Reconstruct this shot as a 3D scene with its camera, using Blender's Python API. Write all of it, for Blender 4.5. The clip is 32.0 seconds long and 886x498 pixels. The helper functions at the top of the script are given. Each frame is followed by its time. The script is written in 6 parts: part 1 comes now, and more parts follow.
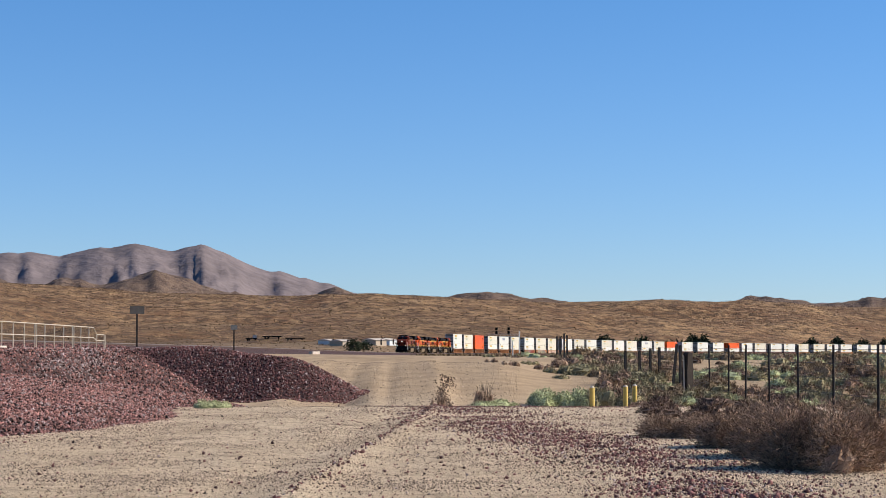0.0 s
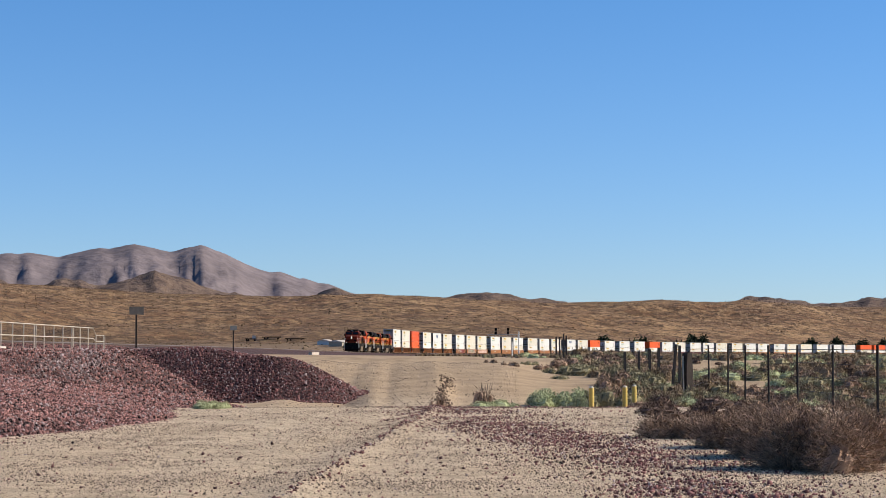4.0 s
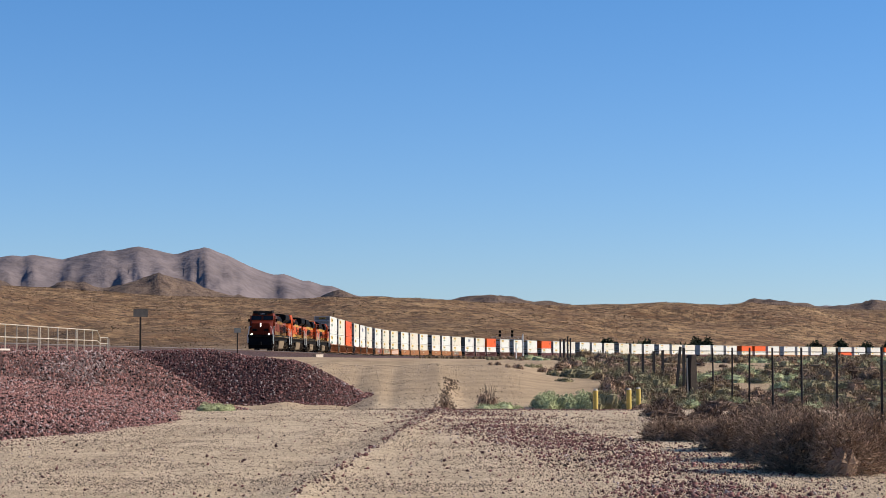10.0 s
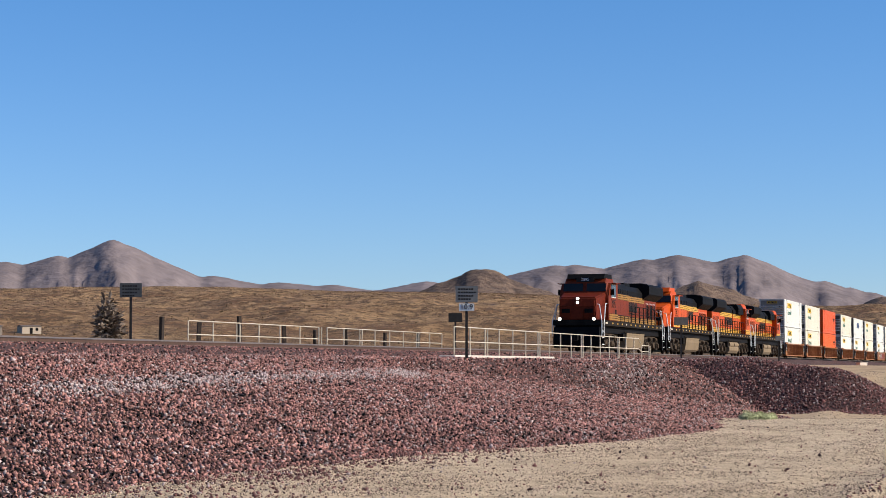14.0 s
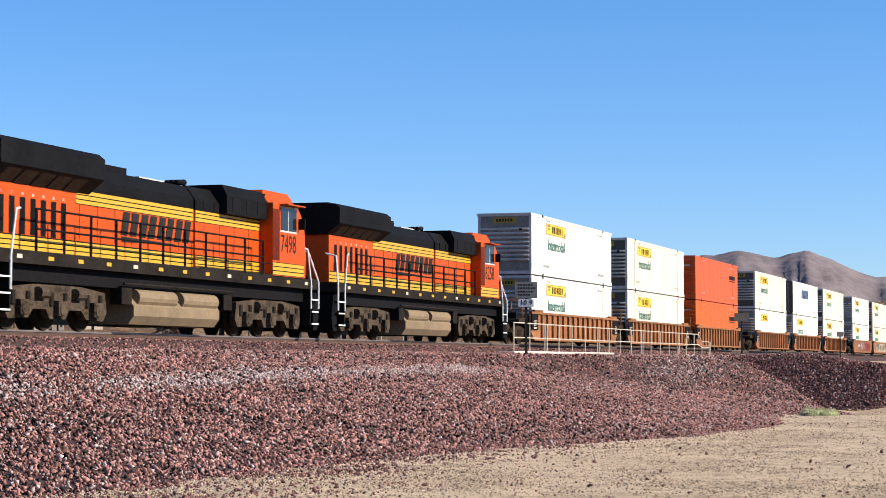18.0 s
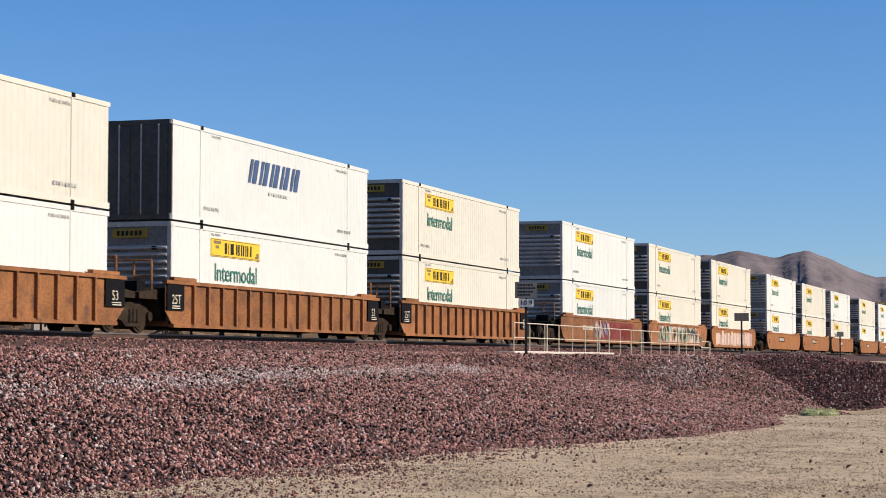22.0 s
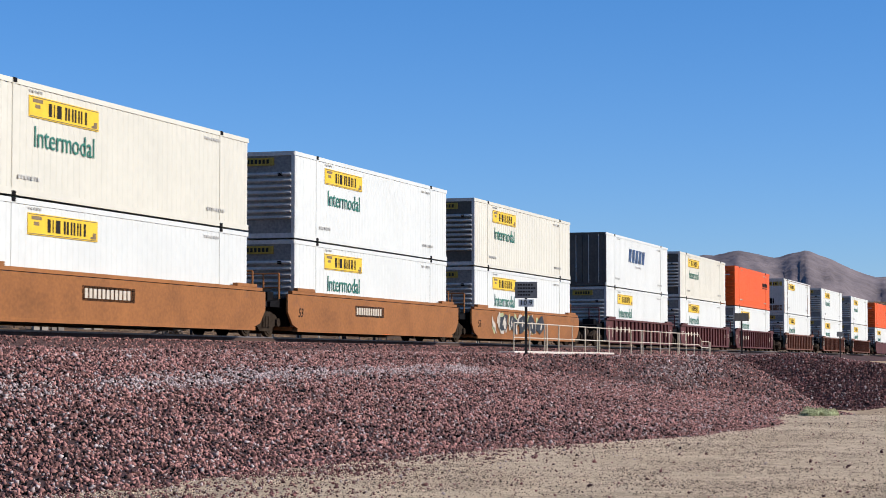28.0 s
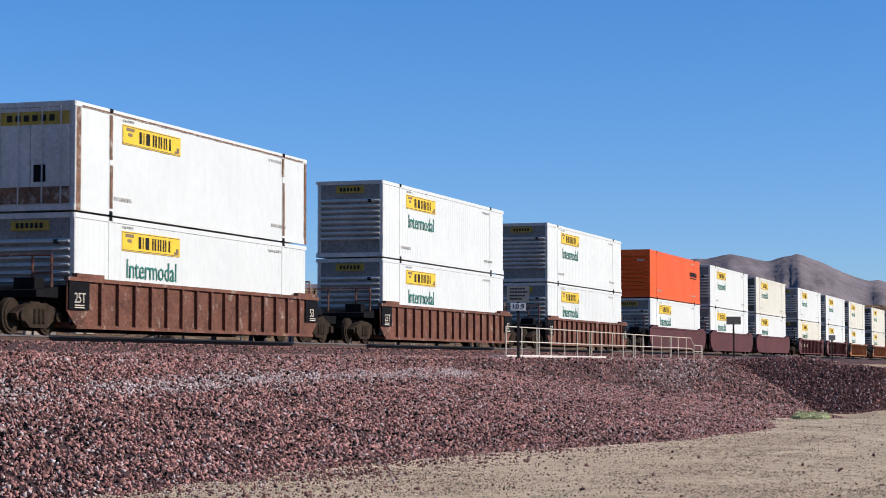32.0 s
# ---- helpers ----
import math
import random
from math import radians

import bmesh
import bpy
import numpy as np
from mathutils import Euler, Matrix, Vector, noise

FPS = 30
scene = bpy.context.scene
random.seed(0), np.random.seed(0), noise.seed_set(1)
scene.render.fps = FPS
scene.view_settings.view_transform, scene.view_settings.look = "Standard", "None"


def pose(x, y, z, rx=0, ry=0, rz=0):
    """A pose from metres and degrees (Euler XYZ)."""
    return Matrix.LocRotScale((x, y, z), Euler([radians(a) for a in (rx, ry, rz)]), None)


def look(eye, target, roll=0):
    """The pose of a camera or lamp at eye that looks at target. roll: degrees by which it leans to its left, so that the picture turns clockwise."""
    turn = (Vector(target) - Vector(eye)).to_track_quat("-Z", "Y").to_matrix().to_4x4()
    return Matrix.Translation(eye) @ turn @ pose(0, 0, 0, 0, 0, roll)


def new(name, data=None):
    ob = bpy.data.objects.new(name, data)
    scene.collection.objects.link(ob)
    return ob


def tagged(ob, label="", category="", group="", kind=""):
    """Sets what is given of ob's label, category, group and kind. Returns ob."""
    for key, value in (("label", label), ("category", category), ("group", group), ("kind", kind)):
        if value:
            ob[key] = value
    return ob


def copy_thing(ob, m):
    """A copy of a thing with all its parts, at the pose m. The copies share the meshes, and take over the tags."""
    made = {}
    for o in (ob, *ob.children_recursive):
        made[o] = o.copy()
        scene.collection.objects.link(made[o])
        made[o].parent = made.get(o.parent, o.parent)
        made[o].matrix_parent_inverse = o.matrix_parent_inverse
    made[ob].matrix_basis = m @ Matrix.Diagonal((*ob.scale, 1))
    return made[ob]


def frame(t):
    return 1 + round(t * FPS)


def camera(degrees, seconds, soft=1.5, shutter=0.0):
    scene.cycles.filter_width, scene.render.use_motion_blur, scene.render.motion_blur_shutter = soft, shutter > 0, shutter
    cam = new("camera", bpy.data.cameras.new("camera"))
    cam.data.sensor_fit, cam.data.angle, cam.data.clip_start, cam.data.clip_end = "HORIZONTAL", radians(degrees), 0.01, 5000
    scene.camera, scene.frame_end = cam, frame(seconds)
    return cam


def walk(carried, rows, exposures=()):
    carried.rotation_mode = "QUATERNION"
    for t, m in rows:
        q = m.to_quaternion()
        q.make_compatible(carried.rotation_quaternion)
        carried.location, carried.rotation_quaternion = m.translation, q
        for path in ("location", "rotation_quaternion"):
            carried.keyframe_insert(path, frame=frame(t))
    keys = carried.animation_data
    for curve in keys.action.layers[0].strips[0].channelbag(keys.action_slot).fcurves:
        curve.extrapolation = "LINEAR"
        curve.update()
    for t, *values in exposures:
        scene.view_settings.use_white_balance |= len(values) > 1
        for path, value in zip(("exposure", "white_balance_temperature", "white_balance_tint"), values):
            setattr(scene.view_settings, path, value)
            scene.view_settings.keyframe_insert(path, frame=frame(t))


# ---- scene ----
# Camera on a tripod beside the line: it waits, pans left with the train, then rests.
EYE = (0.0, 0.0, 1.6)
cam = camera(24.78, 32.0, soft=0.85, shutter=0.06)


def aim(yaw, pitch, roll=0.0):
    return pose(*EYE, 90 + pitch, 0, -yaw) @ pose(0, 0, 0, 0, 0, roll)


REST = aim(0.000, 3.164, 0.03)
PATH = [(0.0, aim(17.046, 2.962, -0.06)), (1.5, aim(17.049, 2.964, -0.06)), (3.0, aim(17.076, 2.970, -0.08)), (3.5, aim(17.066, 2.974, -0.09)),
        (5.5, aim(17.058, 2.980, -0.075)), (6.5, aim(17.062, 2.997, -0.08)), (7.0, aim(17.013, 2.996, -0.06)), (8.0, aim(16.985, 3.028, -0.04)),
        (8.5, aim(17.011, 3.019, -0.04)), (9.0, aim(17.003, 3.019, -0.07)), (9.5, aim(16.989, 3.030, -0.08)), (10.0, aim(16.949, 3.044, -0.07)),
        (10.5, aim(16.897, 3.064, -0.055)), (11.0, aim(16.730, 3.068, -0.04)), (11.5, aim(16.430, 3.110, -0.02)), (11.6, aim(16.296, 3.123, -0.02)),
        (12.0, aim(13.157, 3.158, -0.06)), (12.5, aim(10.902, 3.183, -0.045)), (13.0, aim(7.514, 3.221, 0.0)), (13.5, aim(4.465, 3.257, -0.01)),
        (14.0, aim(1.690, 3.283, -0.02)), (14.5, aim(-0.221, 3.308, 0.01)), (15.3, aim(-0.361, 3.262, 0.02)), (16.3, REST), (16.5, REST),
        (30.8, REST), (31.0, aim(0.004, 3.182, 0.015)), (31.5, aim(0.101, 3.207, -0.02)), (32.0, aim(0.226, 3.276, -0.05))]
walk(cam, PATH, [(0.0, 0.40, 6500, 10), (8.0, 0.39, 6500, 10), (10.0, 0.34, 6500, 10), (10.8, 0.29, 6500, 10), (11.5, 0.28, 6500, 10), (13.5, 0.38, 6500, 10), (14.5, 0.45, 6500, 10), (16.5, 0.82, 6500, 10), (17.0, 0.80, 6500, 10), (18.0, 0.68, 6500, 10), (19.0, 0.45, 6500, 10), (20.0, 0.28, 6500, 10), (23.0, 0.24, 6500, 10), (25.5, 0.25, 6400, 10), (28.0, 0.24, 5900, 10), (32.0, 0.22, 5850, 10)])

# ---- light ----
SUN_AZ, SUN_EL = radians(100), radians(30)      # azimuth from +y towards +x
world = bpy.data.worlds.new("sky")
scene.world = world
world.use_nodes = True
wn = world.node_tree
sky = wn.nodes.new("ShaderNodeTexSky")
sky.sky_type = 'NISHITA'
sky.sun_disc = False
sky.sun_elevation, sky.sun_rotation = SUN_EL, SUN_AZ
sky.altitude, sky.air_density, sky.dust_density, sky.ozone_density = 1500, 1.0, 0.2, 2.2
wn.nodes["Background"].inputs[1].default_value = 0.08
tint = wn.nodes.new("ShaderNodeMix")
tint.data_type, tint.blend_type = 'RGBA', 'MULTIPLY'
tint.inputs[0].default_value = 1.0
cast = wn.nodes.new("ShaderNodeMix")            # dry desert air: deeper blue overhead, milky at the horizon
cast.data_type = 'RGBA'
cast.inputs[6].default_value, cast.inputs[7].default_value = (0.74, 0.89, 1.22, 1), (0.50, 0.955, 1.37, 1)
where = wn.nodes.new("ShaderNodeTexCoord")
split = wn.nodes.new("ShaderNodeSeparateXYZ")
height = wn.nodes.new("ShaderNodeMapRange")
height.inputs[1].default_value, height.inputs[2].default_value = 0.0, 0.24
wn.links.new(where.outputs["Generated"], split.inputs[0])
wn.links.new(split.outputs["Z"], height.inputs[0])
wn.links.new(height.outputs[0], cast.inputs[0])
wn.links.new(cast.outputs[2], tint.inputs[7])
wn.links.new(sky.outputs[0], tint.inputs[6])
wn.links.new(tint.outputs[2], wn.nodes["Background"].inputs[0])
sun = new("sun", bpy.data.lights.new("sun", 'SUN'))
sun.data.energy, sun.data.angle, sun.data.color = 5.0, radians(0.53), (1.0, 0.93, 0.82)
SUN_TO = Vector((math.sin(SUN_AZ) * math.cos(SUN_EL), math.cos(SUN_AZ) * math.cos(SUN_EL), math.sin(SUN_EL)))
sun.matrix_basis = look(tuple(SUN_TO * 100), (0, 0, 0))


# ---- materials ----
def material(name, colour, rough=0.7, metal=0.0, vary=0.12, scale=4.0, fine=40.0, bump=0.0, spec=0.3, island=0.0, rand=0.0, glow=0.0, stain=None, coord="Object"):
    """A surface with two scales of uneven colour, a fine relief, and a shade of its own per piece."""
    m = bpy.data.materials.new(name)
    m.use_nodes = True
    n, l = m.node_tree.nodes, m.node_tree.links
    b = n["Principled BSDF"]
    b.inputs["Roughness"].default_value, b.inputs["Metallic"].default_value = rough, metal
    b.inputs["Specular IOR Level"].default_value = spec
    tc = n.new("ShaderNodeTexCoord")
    big, small = n.new("ShaderNodeTexNoise"), n.new("ShaderNodeTexNoise")
    for node, s in ((big, scale), (small, fine)):
        node.inputs["Scale"].default_value, node.inputs["Detail"].default_value = s, 5
        l.new(tc.outputs[coord], node.inputs["Vector"])
    add = n.new("ShaderNodeMath")
    add.operation = 'ADD'
    l.new(big.outputs[0], add.inputs[0]), l.new(small.outputs[0], add.inputs[1])
    last = add.outputs[0]
    if island or rand:
        src = n.new("ShaderNodeNewGeometry").outputs["Random Per Island"] if island else n.new("ShaderNodeObjectInfo").outputs["Random"]
        mad = n.new("ShaderNodeMath")
        mad.operation = 'MULTIPLY_ADD'
        mad.inputs[1].default_value = island or rand
        l.new(src, mad.inputs[0]), l.new(last, mad.inputs[2])
        sub = n.new("ShaderNodeMath")
        sub.operation = 'SUBTRACT'
        sub.inputs[1].default_value = (island or rand) / 2
        l.new(mad.outputs[0], sub.inputs[0])
        last = sub.outputs[0]
    ramp = n.new("ShaderNodeMapRange")
    ramp.inputs[1].default_value, ramp.inputs[2].default_value = 0.6, 1.4
    ramp.inputs[3].default_value, ramp.inputs[4].default_value = 1 - vary * 2, 1 + vary * 2
    ramp.clamp = False
    l.new(last, ramp.inputs[0])
    mix = n.new("ShaderNodeMix")
    mix.data_type, mix.blend_type = 'RGBA', 'MULTIPLY'
    mix.inputs[0].default_value = 1
    mix.inputs[6].default_value = (*colour, 1)
    l.new(ramp.outputs[0], mix.inputs[7])
    out = mix.outputs[2]
    if stain:
        sc, tint, amount = stain
        st = n.new("ShaderNodeTexNoise")
        st.inputs["Scale"].default_value, st.inputs["Detail"].default_value, st.inputs["Roughness"].default_value = sc, 8, 0.7
        l.new(tc.outputs[coord], st.inputs["Vector"])
        cut = n.new("ShaderNodeMapRange")
        cut.inputs[1].default_value, cut.inputs[2].default_value = 0.62 - amount, 0.72 - amount * 0.6
        l.new(st.outputs[0], cut.inputs[0])
        m2 = n.new("ShaderNodeMix")
        m2.data_type = 'RGBA'
        m2.inputs[7].default_value = (*tint, 1)
        l.new(cut.outputs[0], m2.inputs[0]), l.new(out, m2.inputs[6])
        out = m2.outputs[2]
    l.new(out, b.inputs["Base Color"])
    if bump:
        bp = n.new("ShaderNodeBump")
        bp.inputs["Strength"].default_value, bp.inputs["Distance"].default_value = 1.0, bump
        l.new(small.outputs[0], bp.inputs["Height"]), l.new(bp.outputs[0], b.inputs["Normal"])
    if glow:
        b.inputs["Emission Color"].default_value, b.inputs["Emission Strength"].default_value = (1.0, 0.92, 0.75, 1), glow
    return m


def land_material(name, near_a, near_b, far_a, far_b, patch):
    """Desert soil: pale and stony close by, brown with dark scrub patches on the slopes far off."""
    m = bpy.data.materials.new(name)
    m.use_nodes = True
    n, l = m.node_tree.nodes, m.node_tree.links
    b = n["Principled BSDF"]
    b.inputs["Roughness"].default_value, b.inputs["Specular IOR Level"].default_value = 0.95, 0.1
    geo = n.new("ShaderNodeNewGeometry")

    def tex(scale, detail=6, rough=0.6):
        t = n.new("ShaderNodeTexNoise")
        t.inputs["Scale"].default_value, t.inputs["Detail"].default_value, t.inputs["Roughness"].default_value = scale, detail, rough
        l.new(geo.outputs["Position"], t.inputs["Vector"])
        return t.outputs[0]

    def step(src, a, z):
        r = n.new("ShaderNodeMapRange")
        r.inputs[1].default_value, r.inputs[2].default_value = a, z
        l.new(src, r.inputs[0])
        return r.outputs[0]

    def blend(f, a, z):
        x = n.new("ShaderNodeMix")
        x.data_type = 'RGBA'
        for slot, v in ((0, f), (6, a), (7, z)):
            if isinstance(v, tuple):
                x.inputs[slot].default_value = (*v, 1)
            else:
                l.new(v, x.inputs[slot])
        return x.outputs[2]

    near = blend(step(tex(0.35), 0.38, 0.62), near_a, near_b)
    near = blend(step(tex(9.0, 4, 0.7), 0.55, 0.67), near, tuple(c * 0.68 for c in near_b))
    near = blend(step(tex(26.0, 3, 0.7), 0.56, 0.66), near, tuple(min(1, c * 1.35) for c in near_a))
    near = blend(step(tex(1.7, 5, 0.75), 0.50, 0.64), near, tuple(c * 0.72 for c in near_b))
    near = blend(step(tex(55.0, 2, 0.8), 0.59, 0.65), near, tuple(c * 0.55 for c in near_b))
    ln = n.new("ShaderNodeVectorMath")
    ln.operation = 'LENGTH'
    l.new(geo.outputs["Position"], ln.inputs[0])
    near = blend(step(ln.outputs["Value"], 60, 84), near, blend(step(tex(0.5, 6, 0.7), 0.4, 0.62), (0.46, 0.325, 0.195), (0.335, 0.232, 0.14)))
    far = blend(step(tex(0.012, 8, 0.65), 0.40, 0.62), far_a, far_b)
    far = blend(step(tex(0.02, 6, 0.7), 0.48, 0.62), far, tuple(c * 0.62 for c in far_a))
    far = blend(step(tex(0.07, 8, 0.85), 0.50, 0.57), far, tuple(c * 0.95 for c in far_b))
    far = blend(step(tex(0.11, 8, 0.88), 0.475, 0.54), far, patch)
    belt = n.new("ShaderNodeMath")      # denser scrub on the flats at the foot of the slope
    belt.operation = 'MULTIPLY'
    l.new(step(tex(0.15, 8, 0.88), 0.43, 0.50), belt.inputs[0]), l.new(step(ln.outputs["Value"], 1500, 800), belt.inputs[1])
    far = blend(belt.outputs[0], far, patch)
    rocky = blend(step(tex(0.045, 8, 0.85), 0.42, 0.60), (0.225, 0.15, 0.105), (0.085, 0.060, 0.051))
    out = blend(step(ln.outputs["Value"], 380, 900), near, far)
    out = blend(step(ln.outputs["Value"], 1980, 2250), out, rocky)
    l.new(out, b.inputs["Base Color"])
    bp = n.new("ShaderNodeBump")
    bp.inputs["Strength"].default_value, bp.inputs["Distance"].default_value = 1.0, 0.05
    l.new(tex(6.0, 8, 0.82), bp.inputs["Height"])
    crag, far_only = n.new("ShaderNodeBump"), n.new("ShaderNodeMath")
    far_only.operation = 'MULTIPLY'
    l.new(tex(0.05, 7, 0.7), far_only.inputs[0]), l.new(step(ln.outputs["Value"], 700, 2100), far_only.inputs[1])
    crag.inputs["Strength"].default_value, crag.inputs["Distance"].default_value = 1.0, 9.0
    l.new(far_only.outputs[0], crag.inputs["Height"]), l.new(bp.outputs[0], crag.inputs["Normal"]), l.new(crag.outputs[0], b.inputs["Normal"])
    return m


M = dict(
    land=land_material("desert_soil", (0.63, 0.48, 0.32), (0.515, 0.385, 0.252), (0.235, 0.123, 0.062), (0.43, 0.266, 0.133), (0.10, 0.060, 0.035)),
    rock=material("mountain_rock", (0.188, 0.150, 0.146), 0.95, vary=0.14, scale=0.006, fine=0.03, bump=6.0, spec=0.1),
    # Darker than the loose stones: the shade between them is in this colour.
    ballast=material("crushed_stone_gap_shade", (0.070, 0.038, 0.033), 0.9, vary=0.3, scale=0.5, fine=11.0, bump=0.06, spec=0.2),
    stone=material("ballast_stone", (0.207, 0.099, 0.081), 0.85, vary=0.36, scale=0.6, fine=9.0, spec=0.2, island=1.4),
    stone_pale=material("pale_stone", (0.40, 0.31, 0.28), 0.85, vary=0.2, scale=1.0, fine=9.0, spec=0.25, island=0.6),
    rail=material("rusty_rail", (0.075, 0.040, 0.028), 0.8, 0.0, vary=0.2, fine=20.0),
    railhead=material("polished_rail", (0.22, 0.18, 0.16), 0.5, 0.6, vary=0.08),
    tie=material("weathered_tie", (0.17, 0.14, 0.12), 0.9, vary=0.2, rand=0.5),
    white=material("white_container_paint", (0.61, 0.585, 0.52), 0.45, vary=0.03, scale=0.5, fine=3.0, rand=0.3, stain=(0.8, (0.54, 0.49, 0.41), 0.0)),
    cream=material("cream_container_paint", (0.59, 0.535, 0.425), 0.5, vary=0.035, scale=0.5, fine=3.0, rand=0.3, stain=(0.8, (0.52, 0.47, 0.37), 0.0)),
    red_box=material("red_orange_container_paint", (0.59, 0.076, 0.011), 0.45, vary=0.08, scale=0.5, fine=6.0, stain=(0.7, (0.50, 0.07, 0.03), 0.03)),
    orange_box=material("orange_container_paint", (0.66, 0.086, 0.004), 0.45, vary=0.06, scale=0.5, fine=6.0, rand=0.1),
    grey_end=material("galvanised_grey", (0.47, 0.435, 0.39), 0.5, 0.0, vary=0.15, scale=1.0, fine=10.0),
    dark=material("black_hardware", (0.008, 0.007, 0.007), 0.7, vary=0.25, fine=12.0, spec=0.06),
    yellow=material("yellow_panel", (0.70, 0.44, 0.025), 0.5, vary=0.08),
    green=material("green_lettering", (0.045, 0.16, 0.11), 0.5, vary=0.1),
    ink=material("black_lettering", (0.022, 0.019, 0.017), 0.7, vary=0.15, spec=0.08),
    well_brown=material("rusty_brown_steel", (0.245, 0.094, 0.030), 0.75, vary=0.28, scale=1.2, fine=14.0, rand=0.25, stain=(1.9, (0.10, 0.042, 0.024), 0.10)),
    well_tan=material("faded_tan_steel", (0.262, 0.098, 0.025), 0.7, vary=0.15, scale=0.8, fine=10.0, rand=0.2, stain=(1.5, (0.20, 0.08, 0.03), 0.03)),
    well_maroon=material("maroon_steel", (0.080, 0.021, 0.017), 0.7, vary=0.2, scale=1.0, fine=12.0, rand=0.2, stain=(2.0, (0.30, 0.24, 0.20), 0.0)),
    truck=material("grimy_truck_steel", (0.034, 0.023, 0.015), 0.9, spec=0.06, vary=0.3, scale=3.0, fine=20.0),
    loco_orange=material("orange_engine_paint", (0.47, 0.062, 0.003), 0.5, vary=0.08, scale=0.7, fine=8.0, spec=0.2, stain=(1.2, (0.32, 0.055, 0.008), 0.0)),
    loco_black=material("black_engine_paint", (0.0065, 0.006, 0.006), 0.65, vary=0.25, scale=1.0, fine=9.0, spec=0.06),
    loco_yellow=material("yellow_stripe", (0.57, 0.30, 0.02), 0.4, vary=0.08),
    loco_frame=material("dusty_grey_frame", (0.018, 0.014, 0.011), 0.8, spec=0.06, vary=0.3, scale=1.5, fine=10.0),
    tank=material("dusty_fuel_tank", (0.19, 0.133, 0.075), 0.85, vary=0.15, scale=0.7, fine=8.0, stain=(0.9, (0.18, 0.13, 0.09), 0.05)),
    loco_truck=material("dusty_loco_truck", (0.062, 0.044, 0.030), 0.9, spec=0.06, vary=0.5, scale=2.5, fine=14.0),
    glass=material("dark_cab_glass", (0.012, 0.013, 0.014), 0.12, vary=0.05, spec=0.3),
    lamp=material("lit_headlight", (1, 0.95, 0.85), 0.3, vary=0.0, glow=7.0),
    pale_rail=material("white_painted_pipe", (0.52, 0.43, 0.32), 0.5, vary=0.1, fine=20.0),
    concrete=material("pale_concrete", (0.55, 0.46, 0.38), 0.9, vary=0.15, fine=12.0),
    wood=material("dark_weathered_wood", (0.034, 0.023, 0.017), 0.9, vary=0.3, fine=20.0),
    steel_post=material("dark_steel_post", (0.022, 0.017, 0.015), 0.7, vary=0.2),
    sign=material("sign_face", (0.15, 0.15, 0.145), 0.6, 0.0, vary=0.1),
    sign_white=material("white_sign_face", (0.62, 0.62, 0.60), 0.5, vary=0.08),
    bollard=material("yellow_bollard", (0.62, 0.42, 0.10), 0.55, vary=0.12),
    twig=material("dry_twig", (0.275, 0.180, 0.120), 0.95, vary=0.25, island=1.3, spec=0.1),
    brush=material("grey_green_brush", (0.27, 0.23, 0.13), 0.95, vary=0.2, island=0.7, spec=0.1),
    lush=material("pale_green_brush", (0.42, 0.43, 0.235), 0.95, vary=0.15, island=0.6, spec=0.1),
    scrub=material("brown_scrub", (0.235, 0.165, 0.10), 0.95, vary=0.25, island=0.8, spec=0.1),
    tree=material("dark_tree_leaves", (0.034, 0.042, 0.022), 0.95, vary=0.2, island=0.7, spec=0.1),
    wall=material("pale_house_wall", (0.40, 0.32, 0.24), 0.9, vary=0.1),
    roof=material("dark_roof", (0.15, 0.115, 0.09), 0.9, vary=0.15),
)


# ---- small builders ----
def box(bm, x0, x1, y0, y1, z0, z1):
    v = [bm.verts.new((x, y, z)) for z in (z0, z1) for y in (y0, y1) for x in (x0, x1)]
    for f in ((0, 2, 3, 1), (4, 5, 7, 6), (0, 1, 5, 4), (2, 6, 7, 3), (0, 4, 6, 2), (1, 3, 7, 5)):
        bm.faces.new([v[i] for i in f])
    return v


def prism(bm, outline, axis, a, b):
    """Extrude a 2D outline (counter-clockwise) from a to b along an axis."""
    def at(p, w):
        return {"x": (w, p[0], p[1]), "y": (p[0], w, p[1]), "z": (p[0], p[1], w)}[axis]
    lo, hi = [bm.verts.new(at(p, a)) for p in outline], [bm.verts.new(at(p, b)) for p in outline]
    n = len(outline)
    bm.faces.new(lo[::-1]), bm.faces.new(hi)
    for i in range(n):
        bm.faces.new((lo[i], lo[(i + 1) % n], hi[(i + 1) % n], hi[i]))


def tube(bm, a, b, r, seg=6, r2=None):
    a, b = Vector(a), Vector(b)
    q = (b - a).to_track_quat('Z', 'Y')
    rings = []
    for p, rad in ((a, r), (b, r if r2 is None else r2)):
        rings.append([bm.verts.new(p + q @ Vector((rad * math.cos(i * math.tau / seg), rad * math.sin(i * math.tau / seg), 0))) for i in range(seg)])
    for i in range(seg):
        bm.faces.new((rings[0][i], rings[0][(i + 1) % seg], rings[1][(i + 1) % seg], rings[1][i]))
    bm.faces.new(rings[0][::-1]), bm.faces.new(rings[1])


def finish(bm, name, mat, smooth=False):
    bmesh.ops.recalc_face_normals(bm, faces=bm.faces[:])
    me = bpy.data.meshes.new(name)
    bm.to_mesh(me)
    bm.free()
    me.materials.append(mat)
    if smooth:
        me.polygons.foreach_set("use_smooth", [True] * len(me.polygons))
    return me


def part(name, bm, mat, parent, label="", smooth=False):
    ob = new(name, finish(bm, name, mat, smooth))
    ob.parent = parent
    if label:
        ob["label"] = label
    return ob


def thing(name, label, category, group="", at=None, kind=""):
    ob = tagged(new(name), label, category, group, kind)
    ob.empty_display_size = 0.2
    if at is not None:
        ob.matrix_basis = at
    return ob


